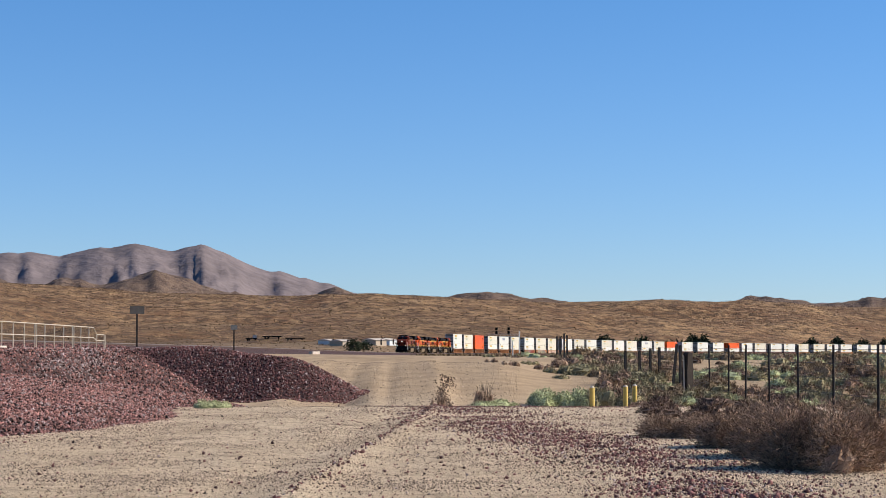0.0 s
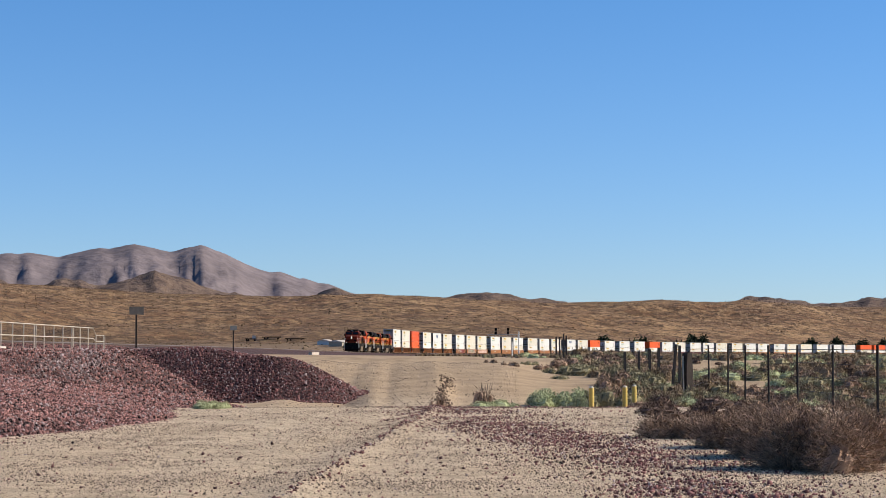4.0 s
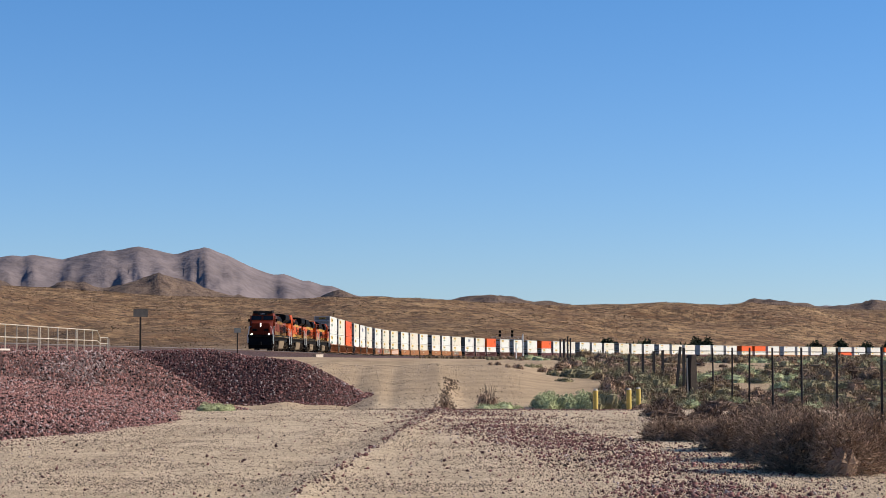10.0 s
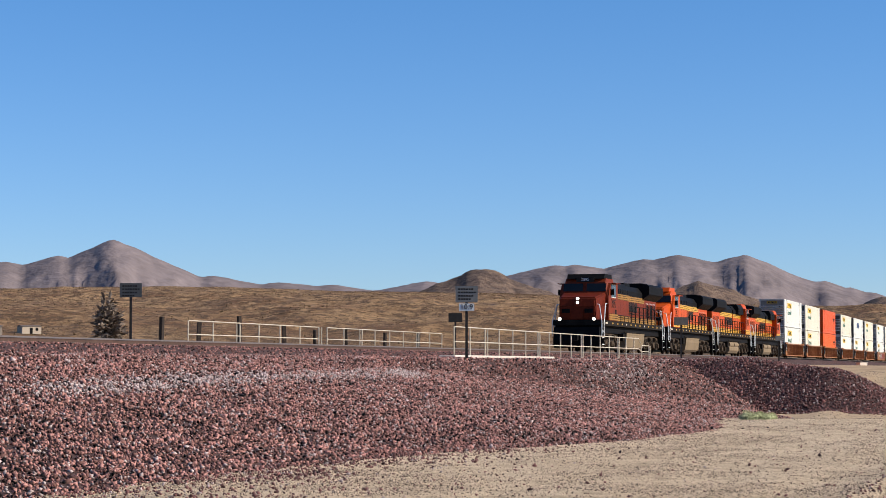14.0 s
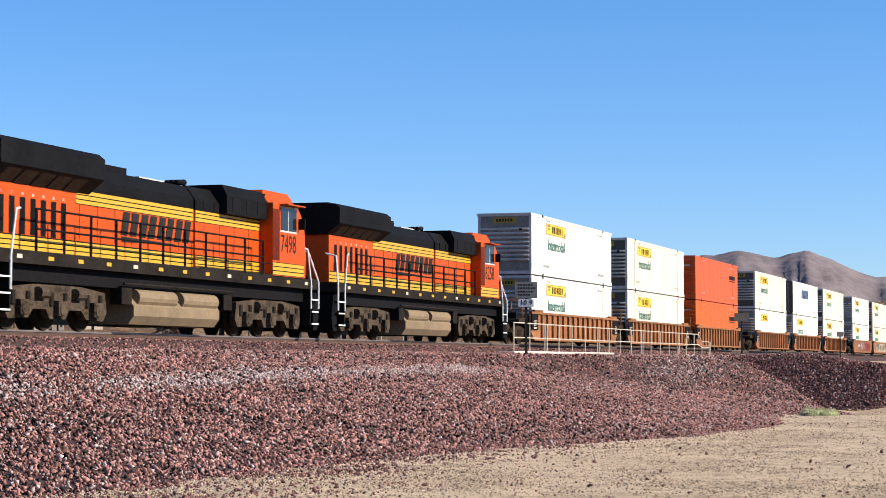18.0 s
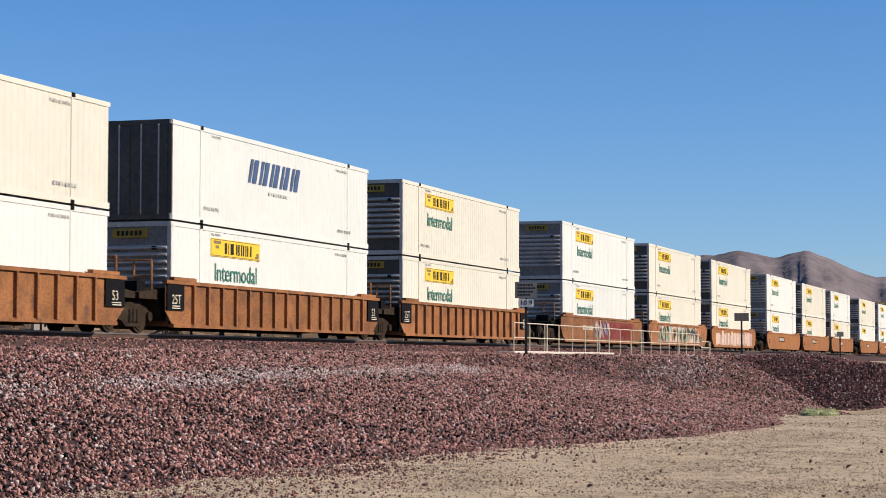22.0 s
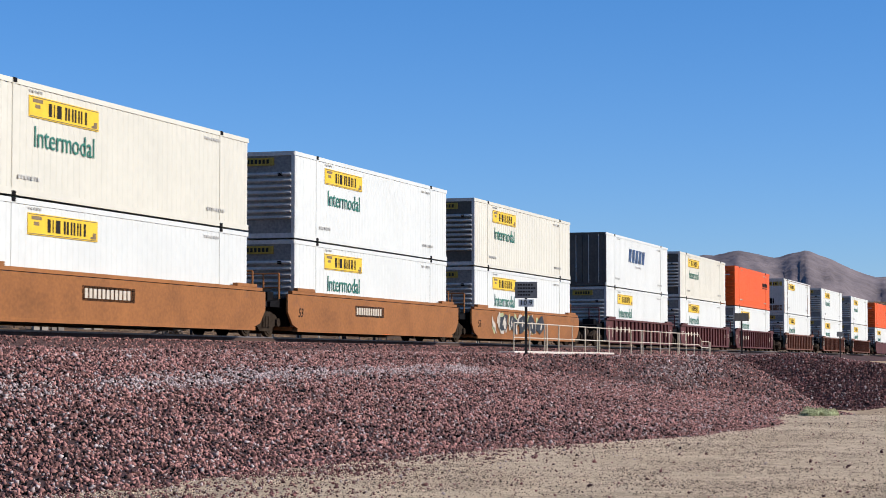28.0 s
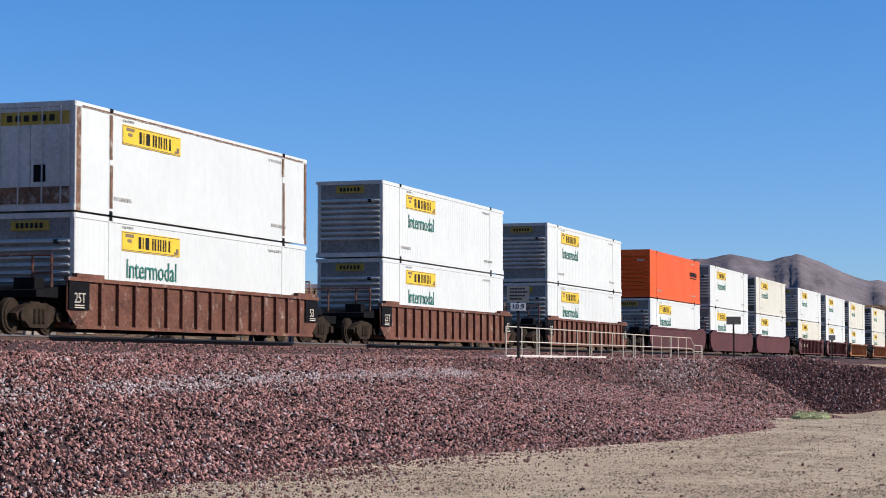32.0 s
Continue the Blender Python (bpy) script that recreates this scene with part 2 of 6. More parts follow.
def boxes(name, spans, mat, parent, label="", kind=""):
    bm = bmesh.new()
    for s in spans:
        box(bm, *s)
    ob = part(name, bm, mat, parent, label)
    return tagged(ob, kind=kind)


def array_mesh(name, verts, faces, mat, smooth=False):
    me = bpy.data.meshes.new(name)
    me.from_pydata([tuple(v) for v in verts], [], [tuple(f) for f in faces])
    me.materials.append(mat)
    if smooth:
        me.polygons.foreach_set("use_smooth", [True] * len(me.polygons))
    return me


def grid_mesh(name, X, Y, Z, mat, smooth=True):
    r, c = X.shape
    i = np.arange(r * c).reshape(r, c)
    f = np.stack([i[:-1, :-1], i[:-1, 1:], i[1:, 1:], i[1:, :-1]], -1).reshape(-1, 4)
    me = bpy.data.meshes.new(name)
    me.vertices.add(r * c)
    me.vertices.foreach_set("co", np.stack([X, Y, Z], -1).astype(np.float32).ravel())
    me.loops.add(f.size)
    me.loops.foreach_set("vertex_index", f.ravel().astype(np.int32))
    me.polygons.add(len(f))
    me.polygons.foreach_set("loop_start", np.arange(0, f.size, 4, dtype=np.int32))
    me.polygons.foreach_set("use_smooth", np.full(len(f), smooth))
    me.update(calc_edges=True)
    me.materials.append(mat)
    return me


def lattice(ix, iy, seed):
    h = (ix.astype(np.int64) * 374761393 + iy.astype(np.int64) * 668265263 + seed * 1442695041) & 0x7fffffff
    h = ((h ^ (h >> 13)) * 1274126177) & 0x7fffffff
    return ((h ^ (h >> 16)) & 0xffff) / 65535.0


def value_noise(x, y, seed=0):
    ix, iy = np.floor(x), np.floor(y)
    fx, fy = x - ix, y - iy
    fx, fy = fx * fx * (3 - 2 * fx), fy * fy * (3 - 2 * fy)
    a, b = lattice(ix, iy, seed), lattice(ix + 1, iy, seed)
    c, d = lattice(ix, iy + 1, seed), lattice(ix + 1, iy + 1, seed)
    return (a * (1 - fx) + b * fx) * (1 - fy) + (c * (1 - fx) + d * fx) * fy


def fractal(x, y, seed=0, octaves=5, ridged=False):
    total, amp, norm = 0, 1.0, 0
    for o in range(octaves):
        v = value_noise(x * 2 ** o + 17.3 * o, y * 2 ** o - 9.1 * o, seed + o)
        total, norm, amp = total + amp * (1 - abs(2 * v - 1) if ridged else v), norm + amp, amp * 0.5
    return total / norm


def smooth(a, b, x):
    t = np.clip((x - a) / (b - a), 0, 1)
    return t * t * (3 - 2 * t)


# ---- the line: straight past the camera, then a long bend to the right ----
HEAD, BEND_AT, RADIUS = radians(18.02), 338.8, 1440.0
LINE0 = np.array([-1.118, 81.8])
RAIL_Z = 2.36
DIRV, NRM = np.array([math.sin(HEAD), math.cos(HEAD)]), np.array([math.cos(HEAD), -math.sin(HEAD)])
CENTRE = LINE0 + DIRV * BEND_AT + NRM * RADIUS


def on_line(u, p=0.0):
    """The point at arc length u along the line and p metres to its right (the camera's side), and the heading."""
    if u <= BEND_AT:
        q, h = LINE0 + DIRV * u, HEAD
    else:
        h = HEAD + (u - BEND_AT) / RADIUS
        q = CENTRE - RADIUS * np.array([math.cos(h), -math.sin(h)])
    q = q + p * np.array([math.cos(h), -math.sin(h)])
    return q[0], q[1], h


def fall(u):
    """How far the line has dropped at u: level past the camera, a gentle downgrade beyond."""
    return 0.0017 * np.sqrt(np.maximum(u - 110, 0) ** 2 + 900) - 0.051 if u > 110 else 0.0


def to_line(x, y):
    dx, dy = x - LINE0[0], y - LINE0[1]
    u, p = dx * DIRV[0] + dy * DIRV[1], dx * NRM[0] + dy * NRM[1]
    cx, cy = x - CENTRE[0], y - CENTRE[1]
    pc = RADIUS - np.hypot(cx, cy)
    bend = u > BEND_AT
    return np.where(bend, BEND_AT + RADIUS * (np.arctan2(cy, -cx) + HEAD), u), np.where(bend, pc, p)


# ---- the lie of the land ----
FAR_PEAKS = ((-13.0, 168, 9), (-10.6, 183, 16), (-9.1, 194, 20), (-7.6, 223, 28), (-4.8, 161, 12), (-2.9, 150, 8), (-1.5, 145, 8), (1.2, 152, 12),
             (4.9, 180, 14), (5.5, 181, 12), (7.4, 190, 16), (8.33, 197, 14), (9.9, 192, 20), (10.2, 196, 27), (11.4, 163, 22), (12.4, 150, 24), (13.1, 138, 24), (13.7, 129, 26),
             (27.75, 91, 10), (34.0, 125, 10), (-20.6, 186, 10), (46.0, 146, 6))
HILL_PEAKS = ((2.85, 171, 22), (1.9, 139, 14), (3.7, 141, 14), (6.45, 136, 16), (8.86, 150, 20), (9.9, 128, 14), (14.05, 123, 34), (18.25, 113, 9), (18.75, 109, 9),
              (23.4, 95, 5), (25.7, 100, 12), (26.1, 100, 10), (26.95, 94, 12), (29.05, 102, 20), (29.5, 99, 8))
EDGE_DEG = 3568.0


def skyline(az, peaks, floor):
    e = np.full_like(az, floor)
    for a, top, fall in peaks:
        d = np.abs(az - a)
        e = np.maximum(e, top - fall * np.sqrt(d * d + 0.006) + fall * 0.077)
    return e


def line_range():
    us = np.arange(60.0, 1900.0, 10.0)
    q = np.array([on_line(u)[:2] for u in us])
    a, r = np.degrees(np.arctan2(q[:, 0], q[:, 1])), np.hypot(q[:, 0], q[:, 1])
    return lambda az: np.where(az < a[0], 0.0, np.interp(az, a, r))


LINE_R = line_range()


def land(x, y):
    r, az = np.hypot(x, y), np.degrees(np.arctan2(x, y))
    u, p = to_line(x, y)
    z = 1.08 * smooth(66, 118 + 50 * smooth(18.5, 21, az), r) - 0.0016 * np.maximum(r - 420, 0)
    z = np.where(np.abs(y) + np.abs(x) < 1, 0, z)
    z = z - 0.40 * smooth(61.5, 65.5, r) * (1 - smooth(76, 100, r)) * smooth(8.5, 10.5, az) * (1 - 0.75 * smooth(14.2, 15.2, az) * (1 - smooth(16.6, 17.6, az)))
    z = z + 0.05 * (fractal(x * 0.35, y * 0.35, 3) - 0.5) + 0.22 * (fractal(x * 0.05, y * 0.05, 5) - 0.5) * smooth(30, 90, r)
    # ridge and wheel ruts of the dirt road
    side = (x - 5.2) * 0.943 - (y - 22.8) * 0.332
    on = smooth(16, 22, r) * (1 - smooth(60, 63, r))
    wob = side + 0.5 * (fractal(x * 0.15, y * 0.15, 61) - 0.5)
    z = z + on * (0.075 * np.exp(-(wob / 0.28) ** 2) - 0.035 * np.exp(-((wob + 0.9) / 0.3) ** 2) - 0.03 * np.exp(-((wob + 2.6) / 0.35) ** 2) - 0.03 * np.exp(-((wob + 4.3) / 0.3) ** 2))
    ramp_on = smooth(64, 70, r) * (1 - smooth(150, 200, r))
    lane = (az - 15.9) * r / 57.3
    z = z + ramp_on * (0.10 * np.exp(-((lane - 1.6) / 0.5) ** 2) - 0.08 * np.exp(-((lane + 0.6) / 0.35) ** 2) - 0.07 * np.exp(-((lane + 2.3) / 0.35) ** 2) + 0.13 * np.exp(-((lane + 4.6) / 0.7) ** 2))
    z = np.where((p < -4) & (r < 500), np.maximum(z, 1.5 - 0.0008 * r), z)
    # sand banked up against the line beyond the heap
    drop = np.where(u > 110, 0.0017 * np.sqrt(np.maximum(u - 110, 0) ** 2 + 900) - 0.051, 0)
    near_line = smooth(42, 62, u) * (1 - smooth(1500, 1700, u))
    z = np.where((p > 2.6) & (p < 48) & (u > 42) & (r < 1900), np.maximum(z, near_line * (1.60 - 0.0118 * (p - 3)) - drop), z)
    # long brown slope, a low rocky row of hills on its far edge
    start = np.maximum(620, LINE_R(az) + 130)
    span = np.maximum(2050 - start, 500)
    d = r - start
    e = 95 + 20 * (1 - smooth(3, 10.5, az)) + 6 * (1 - smooth(-6, 2, az)) + 6 * (1 - smooth(10, 14, az)) + 9 * (1 - smooth(14, 20.5, az)) + 4 * (fractal(az * 0.7, az * 0, 15, 4) - 0.5)
    e = e - 9 * smooth(26.5, 28, az)
    ramp = np.clip(d / span, 0, 1)
    ramp = 0.55 * ramp + 0.45 * smooth(0.15, 1, ramp)
    crest = (start + span) / EDGE_DEG
    n1 = fractal(x * 0.0042, y * 0.0042, 11, 6) - 0.5 + 0.25 * (fractal(x * 0.021, y * 0.021, 13, 4) - 0.5)
    hill = e * crest * ramp + n1 * 32 * smooth(0, 400, d) * (1 - 0.8 * smooth(0.7, 1.0, ramp))
    hill = hill * (1 - 0.5 * smooth(2150, 2800, r))
    bent = az + 1.6 * (fractal(r * 0.006, az * 0.9, 17, 4) - 0.5) * smooth(0, 260, np.abs(r - 2330))
    eh = skyline(bent, HILL_PEAKS, 51.0) + 4
    knob = eh * 2330 / EDGE_DEG * np.clip((r - 1950) / 380, 0, 1) ** 0.85 * (1 - 0.6 * smooth(2380, 2850, r))
    cut = fractal(bent * 2.4, r * 0.0035, 19, 5, True) * 0.7 + fractal(x * 0.02, y * 0.02, 23, 4, True) * 0.3
    knob = knob + 15 * (fractal(x * 0.03, y * 0.03, 24, 4) - 0.5) * smooth(1950, 2100, r) - (1 - cut) * 23 * smooth(1950, 2150, r) * (1 - 0.75 * smooth(2230, 2320, r))
    hill = np.maximum(hill, knob)
    z = np.where(d > 0, z + np.maximum(hill, 0.004 * np.maximum(d, 0)), z)
    # mountains, cut by gullies that run down from the crest
    e = skyline(az, FAR_PEAKS, 79.0)
    m = np.clip((r - 2900) / 1150, 0, 1) ** 0.9 * (1 - 0.6 * smooth(4150, 4800, r))
    warp = 1.5 * (fractal(az * 0.55, r * 0.0016, 25, 4) - 0.5)
    g1 = fractal(az * 0.50 + warp, r * 0.0011, 29, 3, True)
    g2 = fractal(az * 1.35 + 1.6 * warp, r * 0.0035, 37, 5, True)
    g3 = fractal(x * 0.011, y * 0.011, 39, 4, True)
    g4 = fractal(az * 3.4 + 2.2 * warp, r * 0.0022, 35, 4, True)
    deep = (1 - g1) * 48 + (1 - g2) * 52 + (1 - g4) * 34 + (1 - g3) * 16
    mount = e * 4050 / EDGE_DEG * m - deep * smooth(2950, 3300, r) * (1 - 0.94 * smooth(3500, 4040, r)) * (1 - 0.6 * smooth(4150, 4800, r))
    return np.where(r > 2650, np.maximum(z * (1 - smooth(2750, 3600, r)), mount), z)


def build_land():
    az = np.radians(np.concatenate([np.linspace(-180, -16, 60)[:-1], np.arange(-16, 32, 0.14), np.linspace(32, 180, 56)]))
    r = np.concatenate([[0.001, 6, 12], 18 * 1.0145 ** np.arange(351), np.arange(2850, 4800, 16)])
    A, R = np.meshgrid(az, r)
    near = 1 - smooth(5, 18, R)
    X, Y = R * np.sin(A) + 1.3 * near, R * np.cos(A) - 2.1 * near
    Z = land(X, Y)
    cut = int(np.searchsorted(r, 2850))
    ob = new("ground", grid_mesh("ground", X[:cut + 1], Y[:cut + 1], Z[:cut + 1], M["land"]))
    tagged(ob, "pale sandy desert ground rising to brown foothills", "ground", kind="structure")
    ob = new("mountain_range", grid_mesh("mountain_range", X[cut:], Y[cut:], Z[cut:], M["rock"]))
    tagged(ob, "bare purple-brown desert mountains on the horizon", "mountains", kind="structure")


def land_z(x, y):
    return float(land(np.array([float(x)]), np.array([float(y)]))[0])


BANK_END = 31.0
MOUND = ((-24.0, 8.0), (-1.5, 12.9))


def bank_z(u, p):
    """The crushed-stone bank on the camera's side of the line, with its sloping end."""
    top = 1.86 - 0.01 * p + 0.10 * (fractal(u * 0.3, p * 0.3, 41) - 0.5)
    foot = np.where(u > -8, 16.6 - 0.2 * (u + 8), 16.6 + 0.04 * (u + 8)) + 2.6 * np.exp(-((u + 30) / 12) ** 2) + 1.0 * (fractal(u * 0.12, 0 * u, 43) - 0.5)
    foot = np.maximum(foot, 8.6)
    z = top * (1 - np.clip((p - 7.6) / (foot - 7.6), 0, 1.7))
    z = np.minimum(z, top - 0.32 * np.maximum(u - BANK_END, 0))
    # the bank swells into a dumped mound at its end
    (ua, pa), (ub, pb) = MOUND
    t = np.clip(((u - ua) * (ub - ua) + (p - pa) * (pb - pa)) / ((ub - ua) ** 2 + (pb - pa) ** 2), 0, 1)
    d = np.hypot(u - ua - t * (ub - ua), p - pa - t * (pb - pa))
    return np.maximum(z, 1.83 - 0.02 * t + 0.12 * (fractal(u * 0.35, p * 0.35, 45) - 0.5) - 0.64 * (np.sqrt(d * d + 0.35) - 0.5))


def build_bank():
    u, p = np.meshgrid(np.arange(-90, 40, 0.4), np.arange(2.0, 21.5, 0.25))
    Z = bank_z(u, p) + 0.07 * (fractal(u * 2.2, p * 2.2, 47, 3) - 0.5)
    X, Y = LINE0[0] + u * DIRV[0] + p * NRM[0], LINE0[1] + u * DIRV[1] + p * NRM[1]
    Z = np.maximum(Z, land(X, Y) - 1.0)
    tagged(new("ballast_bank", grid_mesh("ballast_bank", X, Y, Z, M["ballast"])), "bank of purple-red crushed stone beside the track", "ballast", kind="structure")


PILE = (np.array([11.0, 85.6]), np.array([17.6, 79.4]))


def pile_z(x, y):
    a, b = PILE
    ab = b - a
    t = np.clip(((x - a[0]) * ab[0] + (y - a[1]) * ab[1]) / (ab @ ab), 0, 1)
    d = np.hypot(x - a[0] - t * ab[0], y - a[1] - t * ab[1])
    top = 2.22 - 0.75 * np.maximum(t - 0.55, 0)
    return top - 0.56 * np.sqrt(d * d + 0.5) + 0.25 * (fractal(x * 0.35, y * 0.35, 51) - 0.5)


def build_pile():
    x, y = np.meshgrid(np.arange(4, 25, 0.22), np.arange(72, 95, 0.22))
    Z = pile_z(x, y) + 0.06 * (fractal(x * 2.4, y * 2.4, 57, 3) - 0.5)
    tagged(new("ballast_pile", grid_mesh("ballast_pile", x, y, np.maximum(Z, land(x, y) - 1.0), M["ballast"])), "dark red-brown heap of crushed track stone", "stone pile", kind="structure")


def build_track():
    us = np.concatenate([np.arange(-580, -60, 10.0), np.arange(-60, 120, 2.0), np.arange(120, 1900, 6.0)])
    prof = ((-12.0, -0.5), (-6.5, 1.3), (-4.2, 1.85), (-2.3, 2.10), (-1.6, 2.13), (1.6, 2.13), (2.2, 2.10), (3.0, 1.84), (5.5, 0.9), (9.0, -0.5))
    X, Y, Z = [], [], []
    for u in us:
        pts = [on_line(u, p) for p, _ in prof]
        X.append([q[0] for q in pts]), Y.append([q[1] for q in pts]), Z.append([z + 0.03 - fall(u) for _, z in prof])
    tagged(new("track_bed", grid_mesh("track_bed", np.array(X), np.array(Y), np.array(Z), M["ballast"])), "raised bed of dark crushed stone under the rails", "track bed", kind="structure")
    line = thing("railway_track", "rusty steel rails on weathered ties in crushed stone", "railway track", kind="structure")
    for side in (-0.76, 0.76):
        for name, mat, cs in (("rail", M["rail"], ((-0.07, 2.155), (0.07, 2.155), (0.07, 2.175), (0.012, 2.19), (0.012, 2.285), (-0.012, 2.285), (-0.012, 2.19), (-0.07, 2.175))),
                              ("rail_head", M["railhead"], ((-0.037, 2.286), (0.037, 2.286), (0.037, 2.33), (-0.037, 2.33)))):
            bm = bmesh.new()
            prev = None
            for u in us:
                ring = [bm.verts.new((*on_line(u, side + c)[:2], z + 0.03 - fall(u))) for c, z in cs]
                if prev:
                    for i in range(len(cs)):
                        bm.faces.new((prev[i], prev[(i + 1) % len(cs)], ring[(i + 1) % len(cs)], ring[i]))
                prev = ring
            part(name, bm, mat, line)
    bm = bmesh.new()
    box(bm, -0.12, 0.12, -1.3, 1.3, -0.11, 0.05)
    tie = finish(bm, "tie", M["tie"])
    for k in range(250):
        u = -50 + k * 0.56
        x, y, h = on_line(u)
        ob = new("tie", tie)
        ob.parent = line
        ob.matrix_basis = pose(x, y, 2.15, 0, 0, 90 - math.degrees(h))


build_land()
build_bank()
build_pile()
build_track()


# ---- loose stone ----
def stones(name, X, Y, Z, size, mat, label, category="stones", seed=1, sharp=False):
    """Many small broken stones, each its own closed lump, in one object."""
    rng = np.random.default_rng(seed)
    n = len(X)
    base = np.array([(1, 0, 0), (-1, 0, 0), (0, 1, 0), (0, -1, 0), (0, 0, 1), (0, 0, -1)], float)
    tri = np.array([(0, 2, 4), (2, 1, 4), (1, 3, 4), (3, 0, 4), (2, 0, 5), (1, 2, 5), (3, 1, 5), (0, 3, 5)])
    if sharp:
        base = np.array([(1, 0.6, -0.5), (-1, 0.6, -0.5), (0, -1, -0.5), (0, 0.1, 1)], float)
        tri = np.array([(0, 2, 1), (0, 1, 3), (1, 2, 3), (2, 0, 3)])
    k = len(base)
    v = base[None] * rng.uniform(0.55, 1.25, (n, k, 1)) + rng.uniform(-0.25, 0.25, (n, k, 3))
    v = v * (size[:, None, None] * rng.uniform(0.6, 1.2, (n, 1, 3)) * np.array([1, 1, 0.75]))
    q = rng.normal(size=(n, 4))
    q /= np.linalg.norm(q, axis=1, keepdims=True)
    w, x, y, z = q.T
    rot = np.stack([1 - 2 * (y * y + z * z), 2 * (x * y - z * w), 2 * (x * z + y * w), 2 * (x * y + z * w), 1 - 2 * (x * x + z * z), 2 * (y * z - x * w),
                    2 * (x * z - y * w), 2 * (y * z + x * w), 1 - 2 * (x * x + y * y)], -1).reshape(n, 3, 3)
    v = np.einsum("nij,nkj->nki", rot, v) + np.stack([X, Y, Z], -1)[:, None]
    f = (tri[None] + k * np.arange(n)[:, None, None]).reshape(-1, 3)
    me = bpy.data.meshes.new(name)
    me.vertices.add(k * n)
    me.vertices.foreach_set("co", v.astype(np.float32).ravel())
    me.loops.add(f.size)
    me.loops.foreach_set("vertex_index", f.ravel().astype(np.int32))
    me.polygons.add(len(f))
    me.polygons.foreach_set("loop_start", np.arange(0, f.size, 3, dtype=np.int32))
    me.update(calc_edges=True)
    me.materials.append(mat)
    return tagged(new(name, me), label, category, kind="stuff")


def build_stones():
    rng = np.random.default_rng(7)
    n = 330000
    u = np.where(rng.random(n) < 0.62, -68 + 50 * rng.random(n), -18 + 55 * rng.random(n))
    p = rng.uniform(2.6, 20.0, n)
    X, Y = LINE0[0] + u * DIRV[0] + p * NRM[0], LINE0[1] + u * DIRV[1] + p * NRM[1]
    Z = bank_z(u, p)
    ok = (Z > land(X, Y) - 0.05) & (np.degrees(np.arctan2(X, Y)) < 12.5) & (np.degrees(np.arctan2(X, Y)) > -13.2) & (Y > 16)
    X, Y, Z, u = X[ok], Y[ok], Z[ok], u[ok]
    size = rng.uniform(0.020, 0.052, len(X)) * np.where(rng.random(len(X)) < 0.06, 1.5, 1) * (1 + 0.25 * smooth(-25, -5, u))
    uu, pp = to_line(X, Y)
    band = np.exp(-((pp - 10.2) / 0.5) ** 2) * (uu < -24) + 0.8 * np.exp(-((pp - 12.6) / 0.8) ** 2 - ((uu + 8) / 5) ** 2)
    pale = rng.random(len(X)) < 0.075 + 0.95 * band * fractal(X * 0.5, Y * 0.5, 73)
    stones("ballast_stones", X[~pale], Y[~pale], Z[~pale] + 0.02, size[~pale], M["stone"], "loose purple-red crushed stones on the bank", seed=3)
    stones("pale_stones", X[pale], Y[pale], Z[pale] + 0.03, size[pale] * 0.9, M["stone_pale"], "scattered pale broken stones on the bank", seed=4)
    n = 90000
    X, Y = rng.uniform(4, 25, n), rng.uniform(73, 94, n)
    Z = pile_z(X, Y)
    ok = (Z > land(X, Y) - 0.05 - 0.25 * rng.random(n) ** 2) & (Y < 88)
    X, Y, Z = X[ok], Y[ok], np.maximum(Z[ok], land(X[ok], Y[ok]))
    pale = rng.random(len(X)) < 0.09
    size = rng.uniform(0.03, 0.07, len(X)) * np.where(rng.random(len(X)) < 0.05, 1.6, 1)
    stones("heap_stones", X[~pale], Y[~pale], Z[~pale] + 0.02, size[~pale], M["stone_dark"], "dark red-brown stones of the heap", seed=5)
    stones("pale_heap_stones", X[pale], Y[pale], Z[pale] + 0.03, size[pale] * 0.9, M["stone_pale"], "pale broken faces among the stones of the heap", seed=6)
    # stones strewn over the dirt: a dense swath beside the wheel track, the foot of the bank, scattered gravel
    n = 335000
    r, a = 18.5 + 48 * rng.random(n) ** 1.15, rng.uniform(-13.5, 31, n)
    X, Y = r * np.sin(np.radians(a)), r * np.cos(np.radians(a))
    uu, pp = to_line(X, Y)
    mid = 17.3 + 0.0053 * np.maximum(61 - r, 0) ** 2
    patchy = smooth(0.36, 0.56, fractal(X * 0.7, Y * 0.7, 71))
    swath = np.exp(-((a - mid) / (1.5 + 0.02 * (61 - r))) ** 2) * (r < 64) * (0.25 + 0.75 * patchy)
    lip = np.exp(-((r - 61.5) / 1.2) ** 2) * smooth(16.5, 18, a) * (1 - smooth(22, 25, a)) * 0.5
    foot = np.exp(-(np.maximum(pp - 15.2, 0) / 1.7) ** 2) * (uu < 5) * 0.5 * (0.3 + 0.7 * patchy)
    wheel = np.exp(-((a - 17.05 - np.degrees((141 - 9249 / r) / 3568)) / 0.13) ** 2) * 0.45
    dens = 0.008 + 0.62 * swath + lip + foot + wheel * (r > 21) * (0.3 + 0.7 * patchy) + 0.035 * (a > mid) * patchy
    ok = rng.random(n) < dens
    X, Y = X[ok], Y[ok]
    size = rng.uniform(0.010, 0.034, len(X)) * np.where(rng.random(len(X)) < 0.12, 1.6, 1)
    Z = land(X, Y) + size * 0.3
    grey = rng.random(len(X)) < 0.14
    stones("strewn_stones", X[~grey], Y[~grey], Z[~grey], size[~grey], M["stone_dark"], "dark purple stones strewn over the dirt", seed=8)
